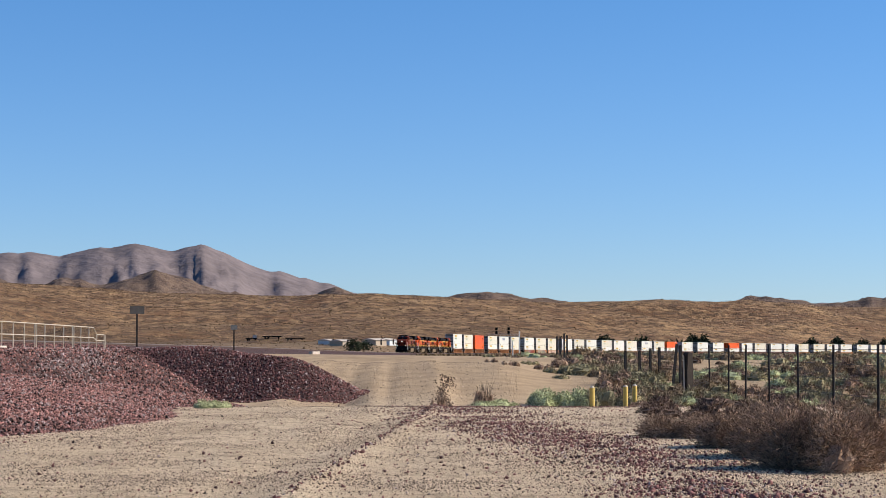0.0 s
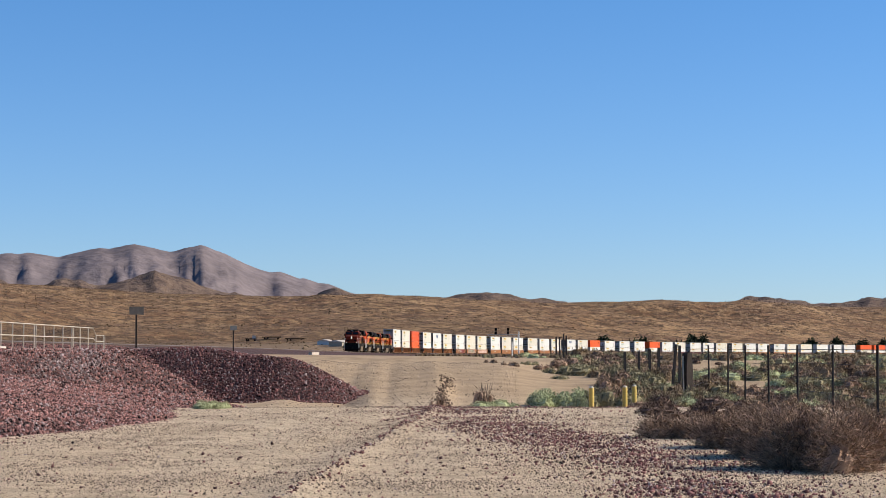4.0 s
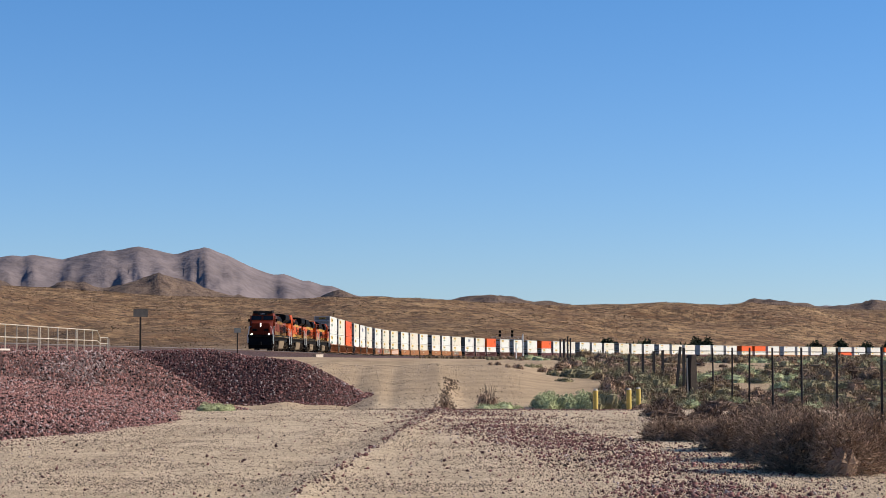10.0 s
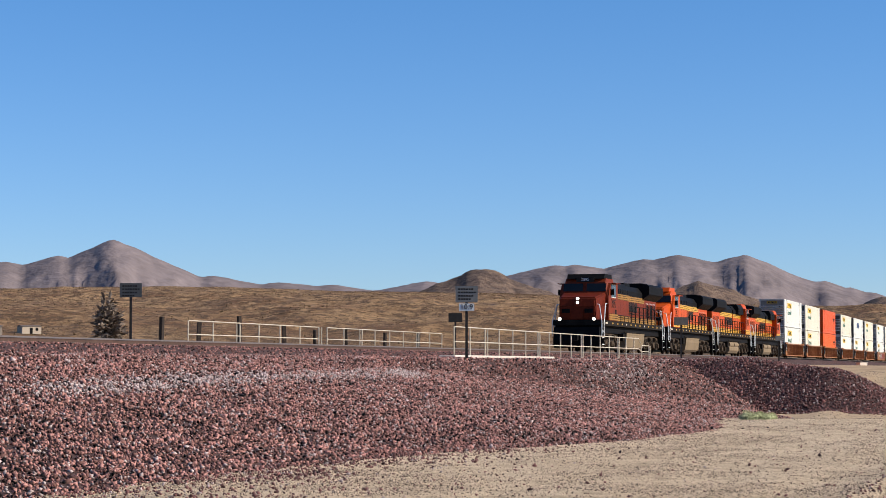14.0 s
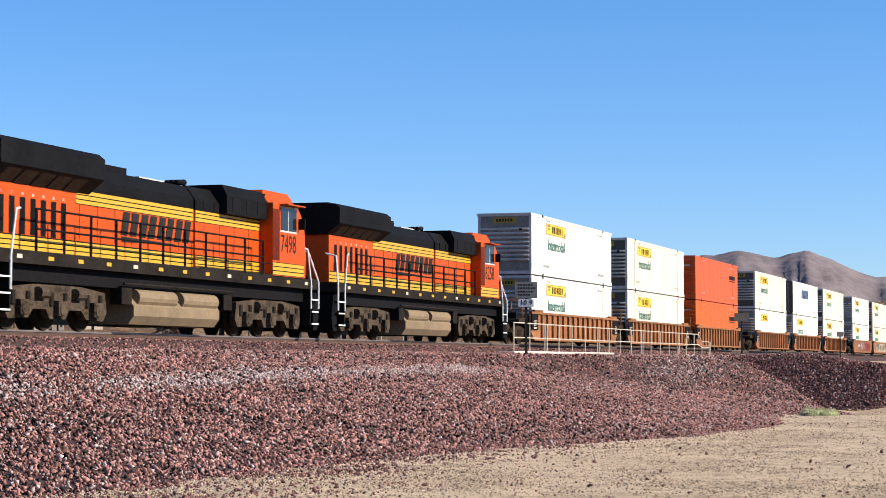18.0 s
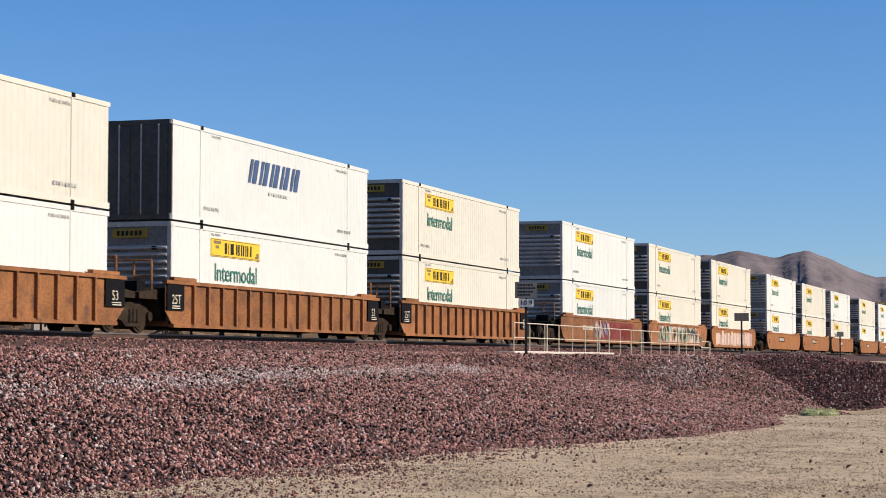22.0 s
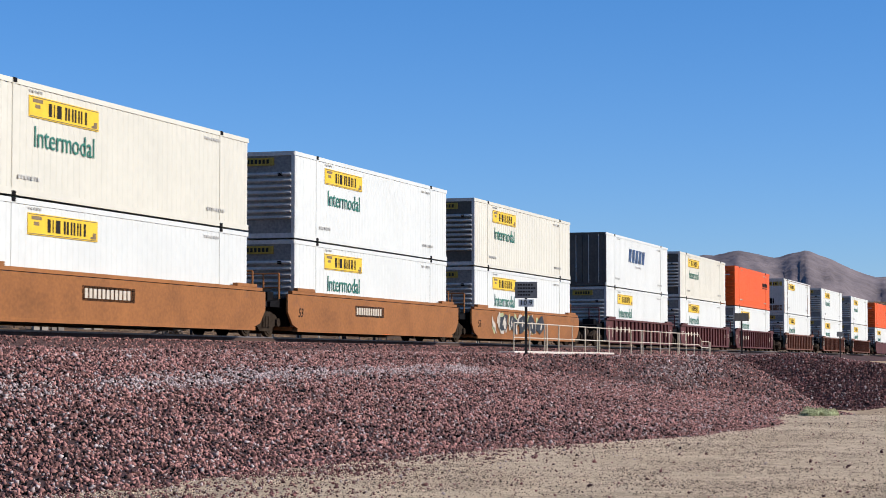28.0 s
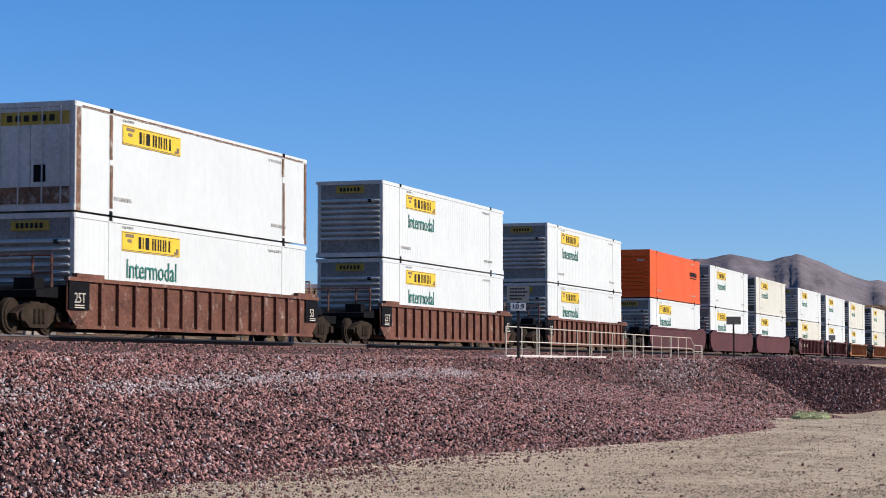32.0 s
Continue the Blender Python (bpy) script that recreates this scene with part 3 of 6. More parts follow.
    stones("pale_strewn_stones", X[grey], Y[grey], Z[grey], size[grey] * 0.8, M["stone_pale"], "pale stones among the dark ones on the dirt", seed=9)
    n = 230000
    r, a = 18.5 + 46 * rng.random(n) ** 1.25, rng.uniform(-13.5, 31, n)
    X, Y = r * np.sin(np.radians(a)), r * np.cos(np.radians(a))
    ok = rng.random(n) < 0.25 + 0.75 * smooth(0.38, 0.6, fractal(X * 0.5, Y * 0.5, 75))
    X, Y = X[ok], Y[ok]
    size = rng.uniform(0.006, 0.022, len(X))
    stones("gravel", X, Y, land(X, Y) + size * 0.3, size, M["gravel"], "fine gravel scattered over the dirt road", "gravel", seed=10, sharp=True)
    n = 12000
    u, p = rng.uniform(-60, 60, n), rng.uniform(1.4, 3.2, n)
    X, Y = LINE0[0] + u * DIRV[0] + p * NRM[0], LINE0[1] + u * DIRV[1] + p * NRM[1]
    Z = np.interp(p, [1.6, 2.2, 3.0, 5.5], [2.16, 2.13, 1.87, 0.9])
    stones("shoulder_stones", X, Y, Z + 0.01, rng.uniform(0.025, 0.055, n), M["stone"], "crushed stone on the shoulder of the track", seed=11)
    n = 5000
    r, a = 63 + 60 * rng.random(n) ** 1.3, rng.uniform(12.0, 19.2, n)
    X, Y = r * np.sin(np.radians(a)), r * np.cos(np.radians(a))
    size = rng.uniform(0.012, 0.045, n)
    stones("ramp_gravel", X, Y, land(X, Y) + size * 0.3, size, M["gravel"], "scattered gravel on the sandy ramp", "gravel", seed=13, sharp=True)
    # dark berm of clods along the ramp behind the lip
    n = 500
    r, a = 64 + 30 * rng.random(n) ** 1.5, 17.1 + 0.10 * rng.normal(size=n)
    a = a + 0.10 * np.sin(r * 0.3)
    X, Y = r * np.sin(np.radians(a)), r * np.cos(np.radians(a))
    size = rng.uniform(0.02, 0.07, n)
    stones("berm_clods", X, Y, land(X, Y) + size * 0.4, size, M["clod"], "dark clods of earth along the edge of the ramp", "clods", seed=12)


# ---- growth ----
def blades(n, shape, rng, length, width, lean):
    """Loose thin blades that fill a bush. shape(rng) gives foot and tip direction."""
    V, F = [], []
    for _ in range(n):
        foot, way = shape(rng)
        ln = length * rng.uniform(0.5, 1.2)
        way = (way + Vector((rng.gauss(0, lean), rng.gauss(0, lean), rng.gauss(0, lean * 0.6)))).normalized()
        side = way.cross(Vector((rng.gauss(0, 1), rng.gauss(0, 1), rng.gauss(0, 1)))).normalized() * width * rng.uniform(0.5, 1.3)
        mid = foot + way * ln * 0.55 + Vector((rng.gauss(0, 0.05), rng.gauss(0, 0.05), 0)) * ln
        tip = foot + way * ln
        k = len(V)
        V += [foot - side * 0.6, foot + side * 0.6, mid + side, mid - side, tip]
        F += [(k, k + 1, k + 2, k + 3), (k + 3, k + 2, k + 4)]
    return V, F


def heart(V, F, c, rx, rz, rng, seg=9):
    """The dense woody middle of a bush: a lumpy low dome."""
    k = len(V)
    for ring, (f, up) in enumerate(((1.0, 0.0), (0.95, 0.45), (0.62, 0.82))):
        for i in range(seg):
            a, q = i * math.tau / seg + ring * 0.3, rng.uniform(0.75, 1.15)
            V.append(Vector((c[0] + rx * f * q * math.cos(a), c[1] + rx * f * q * math.sin(a), c[2] + rz * up * q)))
    V.append(Vector((c[0], c[1], c[2] + rz)))
    for ring in (0, 1):
        for i in range(seg):
            F.append((k + ring * seg + i, k + ring * seg + (i + 1) % seg, k + (ring + 1) * seg + (i + 1) % seg, k + (ring + 1) * seg + i))
    for i in range(seg):
        F.append((k + 2 * seg + i, k + 2 * seg + (i + 1) % seg, k + 3 * seg))


def bush_mesh(name, mat, w, h, n, seed, width=0.02, length=0.35, lean=0.35):
    rng = random.Random(seed)
    lobes = [(Vector((rng.gauss(0, 0.28) * w, rng.gauss(0, 0.25) * w, 0)), rng.uniform(0.5, 1.0)) for _ in range(6)]

    def shape(g):
        c, k = g.choice(lobes)
        a, e = g.uniform(0, math.tau), math.asin(g.uniform(0.0, 1.0))
        d = Vector((math.cos(a) * math.cos(e), math.sin(a) * math.cos(e), math.sin(e)))
        rad = g.uniform(0.15, 1.0) ** 0.6
        foot = c + Vector((d.x * w * 0.30 * k, d.y * w * 0.30 * k, d.z * h * 0.78 * k)) * rad
        return foot, (d + Vector((0, 0, 0.35))).normalized()

    V, F = blades(n, shape, rng, length, width, lean)
    for c, k in lobes:
        heart(V, F, c, w * 0.30 * k * 0.78, h * 0.78 * k * 0.80, rng)
    V = [Vector((v.x, v.y, max(v.z, -0.02))) for v in V]
    return array_mesh(name, V, F, mat)


def dome_mesh(name, mat, w, h, n, seed):
    """A rounded tangle of fine dry twigs, denser towards its skin."""
    rng = random.Random(seed)
    lobes = [(Vector((rng.gauss(0, 0.17) * w, rng.gauss(0, 0.17) * w, 0)), rng.uniform(0.62, 1.0)) for _ in range(9)]

    def shape(g):
        c, k = g.choice(lobes)
        a, e = g.uniform(0, math.tau), math.asin(g.uniform(0.0, 1.0))
        d = Vector((math.cos(a) * math.cos(e), math.sin(a) * math.cos(e), math.sin(e)))
        rad = g.uniform(0.25, 1.0) ** 0.4
        foot = c + Vector((d.x * w * 0.33 * k, d.y * w * 0.33 * k, d.z * h * 0.88 * k)) * rad
        return foot, (d + Vector((0, 0, 0.25))).normalized()

    V, F = blades(n, shape, rng, 0.13, 0.0038, 1.0)
    for c, k in lobes:
        heart(V, F, c, w * 0.33 * k * 0.46, h * 0.88 * k * 0.50, rng, 14)
    V = [Vector((v.x, v.y, max(v.z, -0.02))) for v in V]
    return array_mesh(name, V, F, mat)


def bush(meshes, name, x, y, scale, turn, label, category="bush", group="", parts=("foliage",)):
    ob = thing(name, label, category, group, pose(x, y, land_z(x, y) - 0.02, 0, 0, turn))
    for pname, me in zip(parts, meshes):
        o = new(pname, me)
        o.parent = ob
        o.scale = scale
        if pname == "stem":
            o["kind"] = "stuff"
    return ob


def tufts(name, X, Y, size, mat, label, per=130, seed=1, tall=0.7, blade=0.028, category="scrub"):
    """Loose low bushes of short blades, too many to count, in one object."""
    g = np.random.default_rng(seed)
    n = len(X)
    th, cz = g.uniform(0, math.tau, (n, per)), g.uniform(0, 1, (n, per))
    sn = np.sqrt(1 - cz * cz)
    rad = g.uniform(0.3, 1, (n, per)) ** 0.35 * (0.80 + 0.28 * np.sin(3 * th + g.uniform(0, 6, (n, 1))) * sn)
    d = np.stack([np.cos(th) * sn, np.sin(th) * sn, cz], -1)
    flat = np.stack([g.uniform(0.7, 1.3, n), g.uniform(0.7, 1.3, n), g.uniform(0.75, 1.3, n) * tall], -1)
    foot = d * rad[..., None] * (size[:, None] * flat)[:, None] * 0.62
    way = 0.7 * d + np.array([0, 0, 0.2]) + g.normal(0, 0.7, (n, per, 3))
    way /= np.linalg.norm(way, axis=-1, keepdims=True)
    side = np.cross(way, g.normal(size=(n, per, 3)))
    side /= np.linalg.norm(side, axis=-1, keepdims=True)
    ln = size[:, None, None] * g.uniform(0.08, 0.20, (n, per, 1))
    w = size[:, None, None] * blade * g.uniform(0.5, 1.3, (n, per, 1))
    v = np.stack([foot - side * w, foot + side * w, foot + way * ln], 2)
    v[..., 2] = np.maximum(v[..., 2], -0.03)
    # a dense lumpy heart in every tuft
    lump, ri = [], random.Random(seed)
    for _ in range(12):
        V, F = [], []
        heart(V, F, (0, 0, 0), 0.50, 0.50, ri, 7)
        corners = [(f[0], f[a], f[a + 1]) for f in F for a in range(1, len(f) - 1)]
        lump.append([[tuple(V[i]) for i in tri] for tri in corners])
    lump = np.array(lump)[g.integers(0, 12, n)] * (size[:, None] * flat)[:, None, None]
    v = np.concatenate([v, lump], 1) + np.stack([X, Y, land(X, Y)], -1)[:, None, None]
    me = bpy.data.meshes.new(name)
    k = v.size // 3
    me.vertices.add(k)
    me.vertices.foreach_set("co", v.astype(np.float32).ravel())
    me.loops.add(k)
    me.loops.foreach_set("vertex_index", np.arange(k, dtype=np.int32))
    me.polygons.add(k // 3)
    me.polygons.foreach_set("loop_start", np.arange(0, k, 3, dtype=np.int32))
    me.update(calc_edges=True)
    me.materials.append(mat)
    return tagged(new(name, me), label, category, kind="stuff")


def polar(az, r):
    return r * math.sin(radians(az)), r * math.cos(radians(az))


def stem_mesh(w, h, n, seed):
    rng = random.Random(seed)
    bm = bmesh.new()
    for _ in range(n):
        a, l = rng.uniform(0, math.tau), rng.uniform(0.5, 1.0)
        tip = Vector((math.cos(a) * w * 0.45 * l, math.sin(a) * w * 0.45 * l, h * rng.uniform(0.5, 0.95)))
        tube(bm, (rng.gauss(0, 0.06), rng.gauss(0, 0.06), 0), tip, 0.014, 4, 0.004)
    return finish(bm, "stem", M["twig_pale"])


def build_growth():
    # dry bushes close by on the right
    for az, r, w, h, n, seed, lab in ((27.5, 28.3, 1.85, 1.20, 26000, 1, "large dry brown tumbleweed bush on bare ground"), (23.9, 38.5, 1.5, 0.62, 10000, 2, "low dry brown bush on bare ground"),
                                      (25.2, 35.0, 1.6, 0.82, 14000, 3, "dry reddish-brown bush beside a larger one"), (26.3, 31.5, 1.55, 1.06, 17000, 5, "dry reddish-brown bush beside a larger one"),
                                      (28.5, 30.5, 1.4, 1.0, 10000, 6, "dry brown bush against the fence")):
        x, y = polar(az, r)
        bush((dome_mesh("foliage", M["twig"], w, h, n, seed), stem_mesh(w * 0.8, h * 0.72, 30, seed)), "dry_bush", x, y, (1, 1, 1), seed * 70, lab, "bush", "dry bushes", ("foliage", "stem"))
    # green brush behind the lip of the road
    green = [bush_mesh("foliage", M["lush"], 1.3, 0.6, 4200, 20 + k, 0.011, 0.085, 1.0) for k in range(2)]
    for az, r, sx, sz in ((18.4, 71, 1.1, 0.75), (18.9, 72, 1.0, 0.8), (19.7, 76, 1.1, 1.5), (20.2, 75, 1.3, 1.35), (20.7, 77, 1.1, 1.5), (20.95, 74, 0.8, 1.1), (10.35, 60.2, 0.60, 0.62), (10.72, 60.4, 0.55, 0.55)):
        x, y = polar(az, r)
        bush((green[int(r * 2) % 2],), "green_bush", x, y, (sx, sx, sz), r * 37, "pale green rabbitbrush in sandy soil", "bush", "green bushes")
    # desert scrub on the flats
    rng = random.Random(5)
    paints = ("brush", "brush", "scrub", "scrub", "twig")
    kinds = [bush_mesh("foliage", M[m], 1.4, 0.75, 3000, 40 + k, 0.010, 0.11, 0.8) for k, m in enumerate(paints)]
    sparse = [bush_mesh("foliage", M[m], 1.4, 0.75, 800, 40 + k, 0.020, 0.12, 0.8) for k, m in enumerate(paints)]
    names = ("grey-green desert shrub", "grey-green desert shrub", "brown desert shrub", "dry brown desert shrub", "dark dry desert shrub")
    for k in range(330):
        r = 74 + 190 * rng.random() ** 1.7
        az = rng.uniform(20.3, 31.5) if rng.random() < 0.72 else rng.uniform(18.6 + min(2, (r - 74) * 0.03), 23)
        x, y = polar(az, r)
        if az < (21.2 if r < 100 else 20.2 if r < 150 else 19.2):
            continue
        i = rng.randrange(5)
        s = rng.uniform(0.7, 1.35)
        bush(((kinds if r < 112 else sparse)[i],), "desert_shrub", x, y, (s, s, s * rng.uniform(0.8, 1.35)), rng.uniform(0, 360), names[i] + " on the sandy flat", "shrub", "shrubs on the flat")
    # small shrubs scattered over the sand beside the ramp
    for k in range(26):
        az, r = rng.uniform(18.3, 20.8), 92 + 110 * rng.random()
        x, y = polar(az, r)
        i, s = rng.randrange(5), rng.uniform(0.3, 0.75)
        bush((sparse[i],), "desert_shrub", x, y, (s, s, s), rng.uniform(0, 360), names[i] + " on the bare sand", "shrub", "shrubs beside the ramp")
    # far scrub, uncountable
    g = np.random.default_rng(12)
    n = 120000
    a = np.radians(g.uniform(-13.5, 32, n))
    r = 300 + 1750 * g.random(n) ** 0.85
    X, Y = r * np.sin(a), r * np.cos(a)
    u, p = to_line(X, Y)
    ok = ((p < -12) & (r > 330)) | (p > 16)
    ok &= fractal(X * 0.012, Y * 0.012, 81) + g.uniform(-0.2, 0.2, n) > 0.40
    X, Y = X[ok], Y[ok]
    size = g.uniform(0.2, 0.5, len(X)) * np.where(g.random(len(X)) < 0.05, 1.8, 1)
    stones("hillside_scrub", X, Y, land(X, Y) + size * 0.2, size, M["scrub_far"], "dark low scrub dotting the brown hillside", "scrub", seed=21, sharp=True)
    n = 2300
    u, p = g.uniform(-85, 420, n), -7 - 120 * g.random(n) ** 1.4
    X, Y = LINE0[0] + u * DIRV[0] + p * NRM[0], LINE0[1] + u * DIRV[1] + p * NRM[1]
    for k, (m, lab) in enumerate((("brush", "tufts of grey-green scrub beyond the track"), ("scrub", "tufts of dry grass and scrub beyond the track"))):
        tufts("trackside_scrub", X[k::2], Y[k::2], g.uniform(0.35, 0.9, len(X[k::2])), M[m], lab, 110, 30 + k, 0.7, 0.05)
    n = 1000
    r, a = 70 + 390 * g.random(n) ** 1.5, g.uniform(19.3, 32, n)
    keep = (a > np.where(r < 100, 21.4, np.where(r < 150, 20.3, 19.3))) & ~((r < 80) & (a < 22.6))
    r, a = r[keep], np.radians(a[keep])
    X, Y = r * np.sin(a), r * np.cos(a)
    for k, (m, lab) in enumerate((("brush", "low grey-green scrub on the flat"), ("scrub", "low brown scrub on the flat"), ("brush_dark", "low dark dry scrub on the flat"), ("lush", "pale green scrub on the flat"))):
        for close, per, blade in ((True, 560, 0.018), (False, 220, 0.032)):
            mine = (np.arange(len(X)) % 4 == k) & ((r < 150) == close)
            tufts("flat_scrub", X[mine], Y[mine], g.uniform(0.5, 1.25, int(mine.sum())), M[m], lab, per, 40 + k + 4 * close, 0.62, blade)
    n = 170
    a, r = np.where(g.random(n) < 0.5, g.uniform(21.2, 24.4, n), g.uniform(27.0, 31.0, n)), g.uniform(25, 80, n)
    r = r + LINE_R(a)
    X, Y = r * np.sin(np.radians(a)), r * np.cos(np.radians(a))
    tufts("tree_line", X, Y, g.uniform(8.0, 16.0, n), M["tree"], "dark belt of low desert trees beyond the train", 180, 49, 0.8, 0.05, "trees")
    # dark brush thickets along the fence and behind the bollards
    n = 60
    r, a = g.uniform(64, 84, n), np.radians(g.uniform(22.3, 31, n))
    X, Y = r * np.sin(a), r * np.cos(a)
    tufts("fence_brush", X, Y, g.uniform(0.6, 1.1, n), M["twig"], "dense dry brush along the wire fence", 700, 47, 0.6, 0.022)
    n = 34
    r, a = g.uniform(42, 76, n), np.radians(g.uniform(22.9, 27, n))
    X, Y = r * np.sin(a), r * np.cos(a)
    tufts("fence_brush", X, Y, g.uniform(0.55, 0.9, n), M["brush_dark"], "dark dry brush behind the bushes", 800, 50, 0.6, 0.018)
    n = 34
    r, a = g.uniform(40, 64, n), np.radians(g.uniform(26.5, 31.5, n))
    X, Y = r * np.sin(a), r * np.cos(a)
    tufts("fence_brush", X, Y, g.uniform(0.5, 0.9, n), M["scrub"], "grey-brown brush along the wire fence", 900, 48, 0.6, 0.018)


def tree(x, y, h, w, seed, label="dark green desert tree", mat="tree"):
    rng = random.Random(seed)
    ob = thing("tree", label, "tree", "trees", pose(x, y, land_z(x, y) - 0.1))
    bm = bmesh.new()
    tube(bm, (0, 0, 0), (0, 0, h * 0.55), h * 0.035, 7, h * 0.018)
    for k in range(5):
        a = k * 1.3 + rng.random()
        tube(bm, (0, 0, h * rng.uniform(0.25, 0.5)), (math.cos(a) * w * 0.3, math.sin(a) * w * 0.3, h * rng.uniform(0.55, 0.8)), h * 0.014, 5, h * 0.005)
    part("trunk", bm, M["wood"], ob)

    def shape(g):
        a, e = g.uniform(0, math.tau), g.uniform(-0.9, 1.4)
        d = Vector((math.cos(a) * math.cos(e), math.sin(a) * math.cos(e), math.sin(e)))
        rad = g.uniform(0.4, 1.0) * (0.75 + 0.35 * math.sin(3 * a + seed) * math.cos(2 * e))
        return Vector((d.x * w * 0.42 * rad, d.y * w * 0.42 * rad, h * 0.50 + d.z * h * 0.47 * rad)), d
    V, F = blades(900 if mat == "tree" else 1300, shape, rng, h * 0.10, h * (0.03 if mat == "tree" else 0.016), 0.9)
    o = new("crown", array_mesh("crown", V, F, M[mat]))
    o.parent = ob
    return ob


def spot(az, lift, start):
    """The place on the land that shows at this azimuth and this height (in metres per 3568 m) over eye level, from start metres on."""
    r = start
    while r < 2400:
        x, y = polar(az, r)
        if land_z(x, y) - EYE[2] >= lift * r / 3568.0:
            return x, y, r
        r += 10
    return (*polar(az, start), start)


# ---- things beside the line ----
def lettering(text, size, mat, parent, m, name="lettering", shear=0.0, thick=0.004, stretch=1.0):
    """Raised letters as a mesh, from the built-in font."""
    cu = bpy.data.curves.new(name, 'FONT')
    cu.body, cu.size, cu.extrude, cu.shear, cu.resolution_u = text, size, thick, shear, 2
    cu.align_x, cu.align_y = 'CENTER', 'CENTER'
    tmp = bpy.data.objects.new(name, cu)
    scene.collection.objects.link(tmp)
    me = bpy.data.meshes.new_from_object(tmp.evaluated_get(bpy.context.evaluated_depsgraph_get()))
    bpy.data.objects.remove(tmp)
    bpy.data.curves.remove(cu)
    me.materials.clear()
    me.materials.append(mat)
    me.transform(m @ Matrix.Diagonal((stretch, 1, 1, 1)))
    ob = new(name, me)
    ob.parent = parent
    return ob


def sign_board(az, depth, top, width, height, mat, lines=True, base=1.8, plate="", face_az=None):
    x, y = depth * math.tan(radians(az)), depth
    ob = thing("sign_board", "small grey railway warning sign on a steel post" if not plate else "railway warning sign with a number plate on a steel post", "sign", "signs by the track",
               pose(x, y, base, 0, 0, 0 if face_az is None else face_az))
    bm = bmesh.new()
    box(bm, -0.045, 0.045, -0.03, 0.03, -0.3, top - base - 0.02)
    part("post", bm, M["steel_post"], ob)
    bm = bmesh.new()
    box(bm, -width / 2, width / 2, -0.055, -0.035, top - base - height, top - base)
    panel = part("panel", bm, mat, ob)
    if lines:
        z = top - base
        boxes("text_mark", [(-width * 0.38 + k * 0.09, -width * 0.38 + k * 0.09 + 0.065, -0.06, -0.054, z - zz - 0.05, z - zz) for zz, n in ((0.08, 6), (0.19, 7), (0.31, 6), (0.42, 5)) for k in range(n)], M["ink"], panel, kind="stuff")
    if plate:
        z = top - base - height - 0.16
        boxes("number_plate", [(-0.26, 0.26, -0.055, -0.035, z - 0.13, z + 0.12)], M["sign_white"], ob)
        lettering(plate, 0.26, M["ink"], ob, Matrix.Translation((0, -0.06, z)) @ Matrix.Rotation(math.pi / 2, 4, 'X'), "number")
    return ob


def guard_rail(name, u0, u1, p, base, top, step, end_drop=True):
    """Two-pipe railing of the culvert."""
    ob = thing(name, "white-painted steel pipe railing along the culvert", "railing", "culvert railings")
    rnd = random.Random(3)
    n = int((u1 - u0) / step)
    for k in range(n + 1):
        u = u0 + (u1 - u0) * k / n
        x, y, _ = on_line(u, p)
        drop = 0.35 if end_drop and k >= n - 1 else 0
        pipe_part(((x, y, base - 0.4), (x, y, top - drop)), 0.024, M["pale_rail"], ob, "post")
        if k % 4 == 2:
            x, y, _ = on_line(u + 0.35, p)
            pipe_part(((x, y, base - 0.4), (x, y, top - drop)), 0.024, M["pale_rail"], ob, "post")
    a, b, c = on_line(u0, p), on_line(u0 + (u1 - u0) * (n - 1.4) / n, p), on_line(u1, p)
    for z in (0, 0.52):
        if end_drop:
            pipe_part(((a[0], a[1], top - z), (b[0], b[1], top - z)), 0.022, M["pale_rail"], ob, "rail")
            pipe_part(((b[0], b[1], top - z), (*on_line(u0 + (u1 - u0) * (n - 1) / n, p)[:2], top - z - 0.35 + z * 0.4), (c[0], c[1], top - z - 0.35 + z * 0.4)), 0.022, M["pale_rail"], ob, "rail")
        else:
            pipe_part(((a[0], a[1], top - z), (c[0], c[1], top - z)), 0.022, M["pale_rail"], ob, "rail")
    return ob


def pipe_part(points, r, mat, parent, name):
    bm = bmesh.new()
    for a, b in zip(points, points[1:]):
        tube(bm, a, b, r, 6)
    return part(name, bm, mat, parent)


